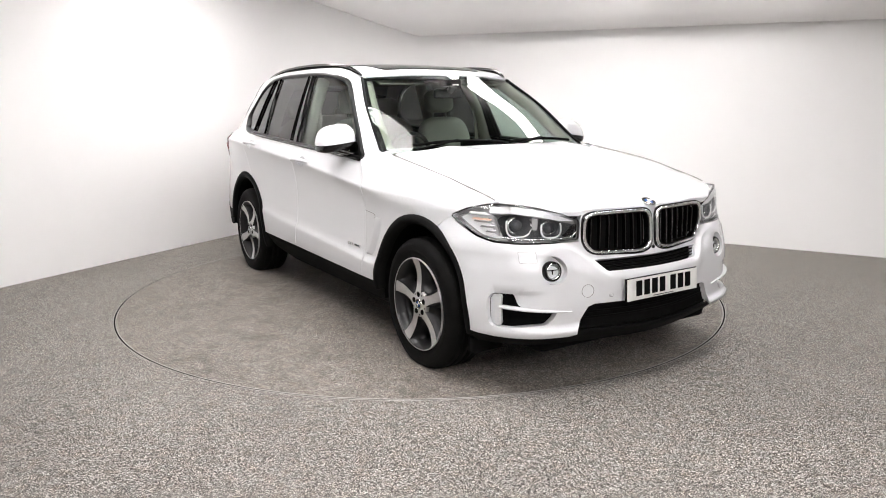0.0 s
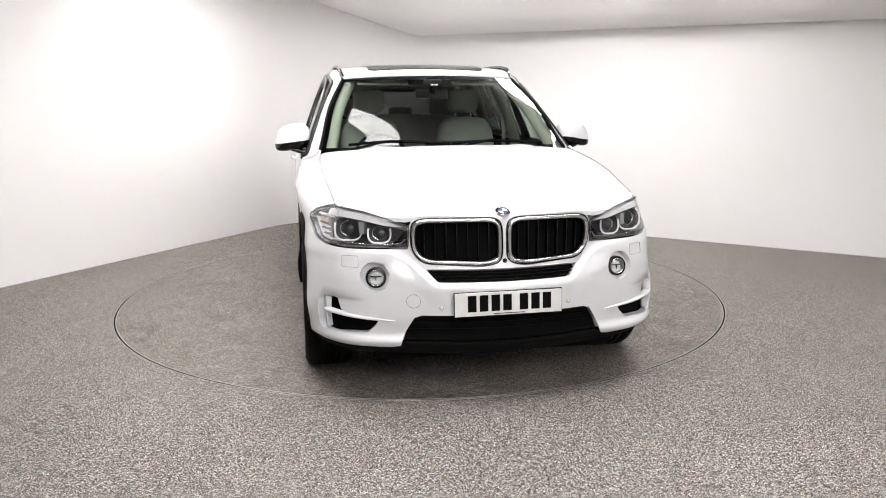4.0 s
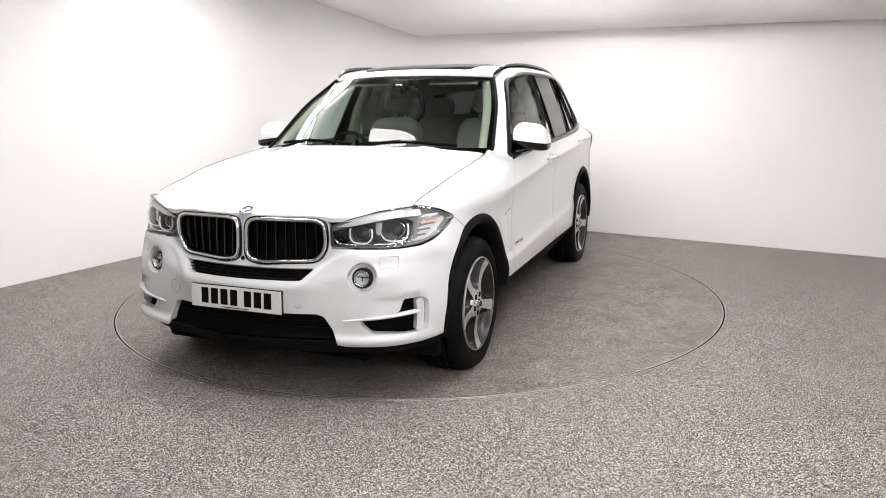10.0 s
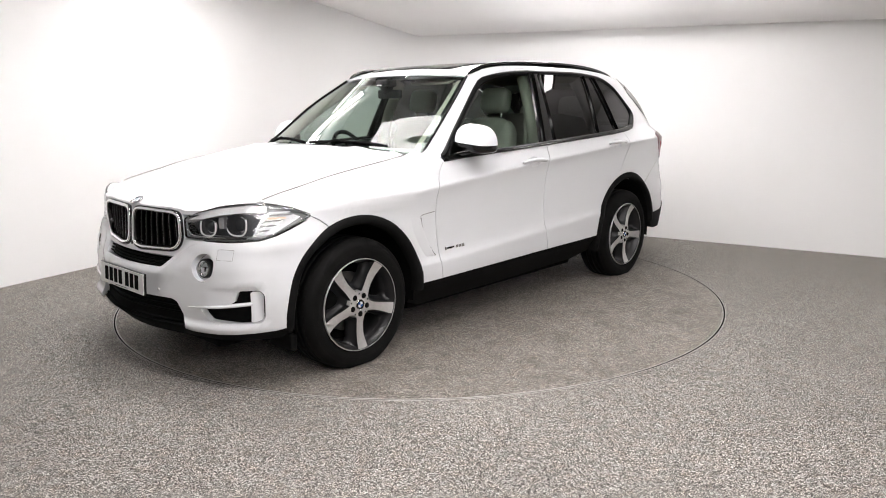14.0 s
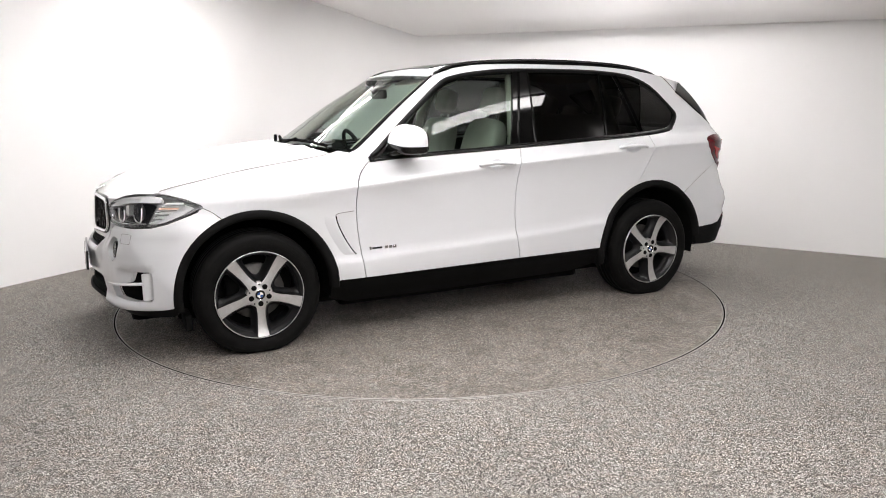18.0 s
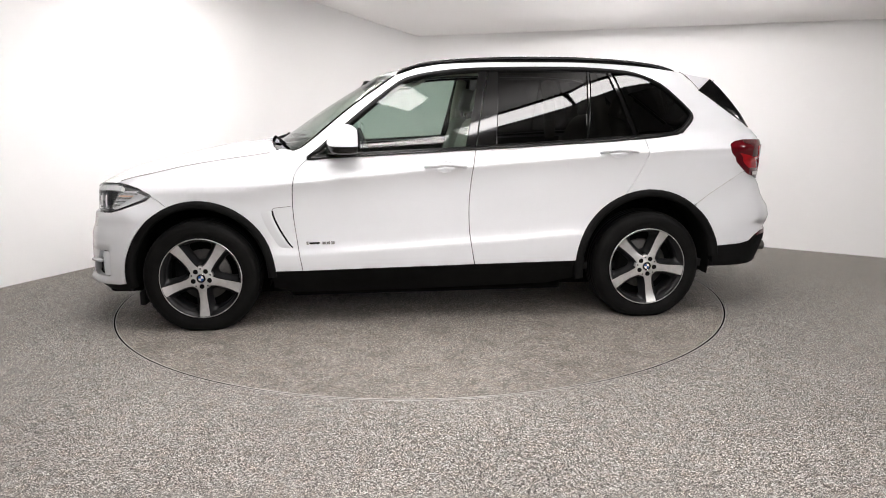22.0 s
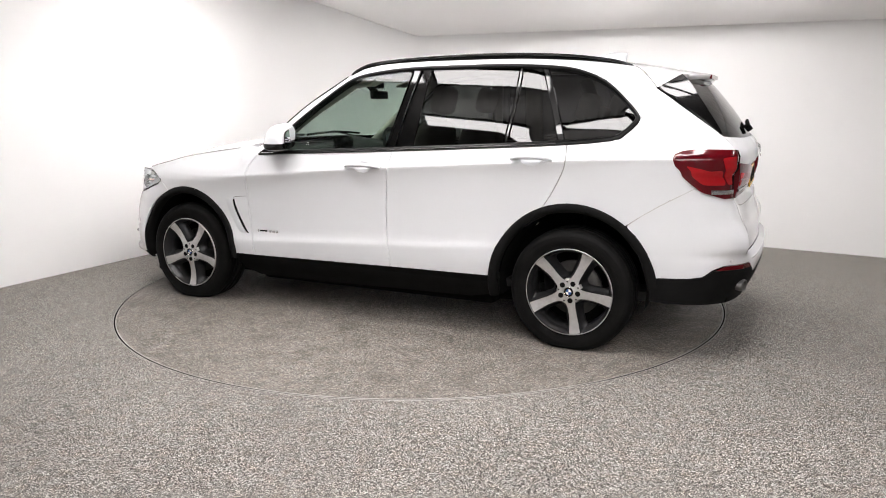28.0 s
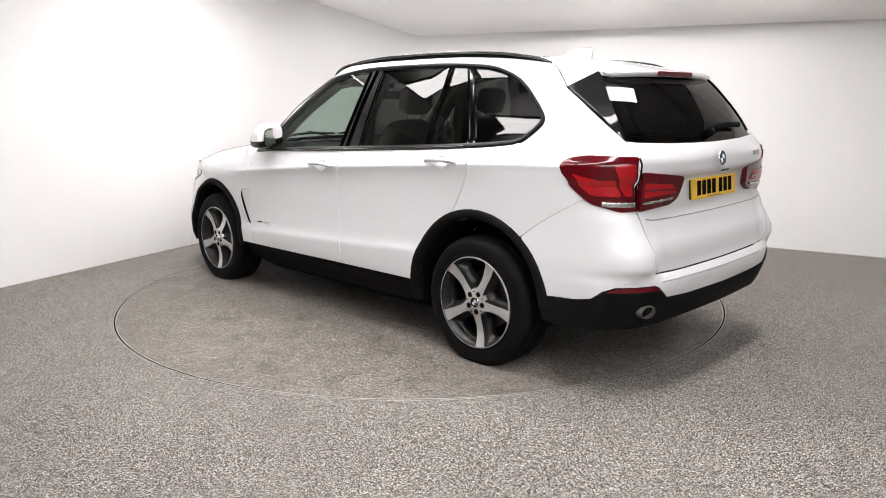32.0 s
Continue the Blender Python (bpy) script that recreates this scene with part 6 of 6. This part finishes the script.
    part("centre_console", box(0.75, 0.26, 0.30, (0.25, 0, 0.70), 0.04), CABIN, car, "black centre console")
    part("interior_mirror", box(0.03, 0.235, 0.062, (0.33, 0.0, 1.500), 0.014), CABIN, car, "black interior mirror")
    part("mirror_stem", tube([(0.36, 0, 1.52), (0.42, 0, 1.575)], 0.026, 8), CABIN, car)
    part("sensor_housing", box(0.10, 0.12, 0.05, (0.365, 0.0, 1.575), 0.015), CABIN, car, "black sensor housing behind the windscreen")
    part("sensor_tag", box(0.004, 0.05, 0.010, (0.432, 0.0, 1.560)), WHITE, car, smooth=False)
    # linings
    for sg in (1, -1):
        fix = (lambda s: s) if sg > 0 else mirrored
        inner = lambda pts: sheet(flank(pts), (), 0.08, -0.05, 0.0)
        for path, r in (([screen_map(0.925, v / 6, -0.050) for v in range(0, 7)], 0.040), ([(-0.33, 0.82, 1.10), (-0.36, 0.74, 1.38), (-0.40, 0.64, 1.61)], 0.045), ([(-1.20, 0.80, 1.15), (-1.16, 0.70, 1.45), (-1.12, 0.63, 1.60)], 0.05)):
            part("pillar_lining", fix(tube(path, r, 8)), LININGS, car, "pale pillar lining")
        dc = sheet(flank([(0.80, 0.42), (0.80, 1.09), (-0.30, 1.14), (-1.30, 1.19), (-1.30, 0.85), (-1.0, 0.6), (-0.9, 0.42)]), (), 0.12, -0.06, 0.0)
        part("door_card", fix(dc), CABIN, car, "black door card")
        part("grab_handle", fix(tube([(0.28, 0.60, 1.56), (0.2, 0.59, 1.545), (0.05, 0.59, 1.56), (0.0, 0.60, 1.59)], 0.011, 8)), LININGS, car)
        sb = tube([(-0.36, 0.70, 1.42), (-0.34, 0.72, 1.20), (-0.30, 0.70, 0.90)], 0.018, 6, 0.3)
        part("seat_belt", fix(sb), LININGS, car, "pale seat belt")
        part("sun_visor", box(0.16, 0.36, 0.015, (0.20, 0.34 * sg, 1.595), 0.006, m=Matrix.Rotation(radians(22), 4, "Y")), LININGS, car, "pale sun visor")
    half = [(0.27, 0.0), (0.18, 0.52), (-0.1, 0.585), (-1.0, 0.60), (-1.7, 0.58), (-1.75, 0.0)]
    loop = half + [(x, -y) for x, y in reversed(half) if y > 1e-6]
    part("headliner", sheet(loop, (), 0.12, -0.05, 0.0, mapping=roof_map), LININGS, car, "pale headlining")


def build_underside(car):
    # Underbody boxes hang low and matt black, to block light under the car.
    part("underbody", box(3.5, 1.30, 0.22, (0.15, 0, 0.28), 0.03), MATT, car, "dark underbody", smooth=False)
    part("floor_pan", box(1.85, 1.50, 0.20, (0.0, 0, 0.26), 0.03), MATT, car, "dark floor pan", smooth=False)
    part("undertray", box(0.50, 1.25, 0.14, (1.90, 0, 0.26), 0.04), MATT, car, "dark front undertray", smooth=False)
    # An unseen box added to cut the light under the tail.
    part("rear_shade_box", box(0.46, 1.10, 0.18, (-1.98, 0, 0.345), 0.06), MATT, car, "black box blocking light under the tail", smooth=False)
    part("rear_crossmember", box(0.42, 1.55, 0.2, (-2.12, 0, 0.42), 0.05), MATT, car, "dark rear underside", smooth=False)
    for cx in (ARCH_F, ARCH_R):
        verts, faces = [], []
        n = 20
        for i in range(n + 1):
            a = radians(-12 + 204 * i / n)
            for y in (0.60, 0.75, 0.86, 0.915):
                verts.append((cx + 0.44 * math.cos(a), y, 0.37 + 0.44 * math.sin(a)))
        for i in range(n):
            faces += [(i * 4 + k, i * 4 + k + 1, i * 4 + k + 5, i * 4 + k + 4) for k in range(3)]
        k = len(verts)
        verts.append((cx, 0.60, 0.37))
        faces += [(k, i * 4, i * 4 + 4) for i in range(n)]
        pair((verts, faces), car, "arch_liner", MATT, "black wheel arch liner")
    part("engine_block", box(1.2, 1.2, 0.5, (1.5, 0, 0.60), 0.05), MATT, car, smooth=False)
    for x in (1.86,):
        pair(box(0.04, 0.20, 0.09, (x, 0.76, 0.205), 0.01), car, "wheel_deflector", CLAD, "black deflector before the front wheel")


def build_car():
    car = new("car")
    tagged(car, "white five-door estate off-roader with black trim", "car")
    build_front(car)
    for sg in (1, -1):
        build_headlight(car, sg)
    build_hood(car)
    fd, rd = build_sides(car)
    build_mirror(fd[0], 1)
    build_mirror(fd[1], -1)
    build_top(car)
    build_rear(car)
    build_cabin(car)
    build_underside(car)
    for x, y, turn in ((ARCH_F, 0.948, -88), (ARCH_R, 0.948, -80), (ARCH_F, -0.948, 95), (ARCH_R, -0.948, 60)):
        wheel = build_wheel("wheel", turn)
        wheel.parent = car
        wheel.matrix_basis = Matrix.Translation((x, y, 0.3455)) @ Matrix.Rotation(radians(90), 4, "X") @ Matrix.Rotation(radians(180 if y > 0 else 0), 4, "Y")
        wheel["label"] = "five-spoke alloy wheel with black tyre"
    # the car's own frame: turn about the turntable's axis
    for ob in car.children:
        ob.matrix_basis = Matrix.Translation((-AXIS[0], -AXIS[1], 0.002)) @ ob.matrix_basis
    return car


def heading(t):
    """Degrees that the car points to at t seconds."""
    k = t / 16 - 1
    return TURN[0] + TURN[1] * t + TURN[2] * k * k + TURN[3] * k ** 3


build_room()
build_lights()
table_top = build_turntable()
car = build_car()


def motions():
    times = [0.0] + [2.0 * i for i in range(1, 16)] + [31.0, 31.9]
    rows = [(32.0 if t == 31.9 else t, pose(0, 0, 0, 0, 0, heading(t))) for t in times]
    walk(car, rows)
    walk(table_top, rows)


motions()
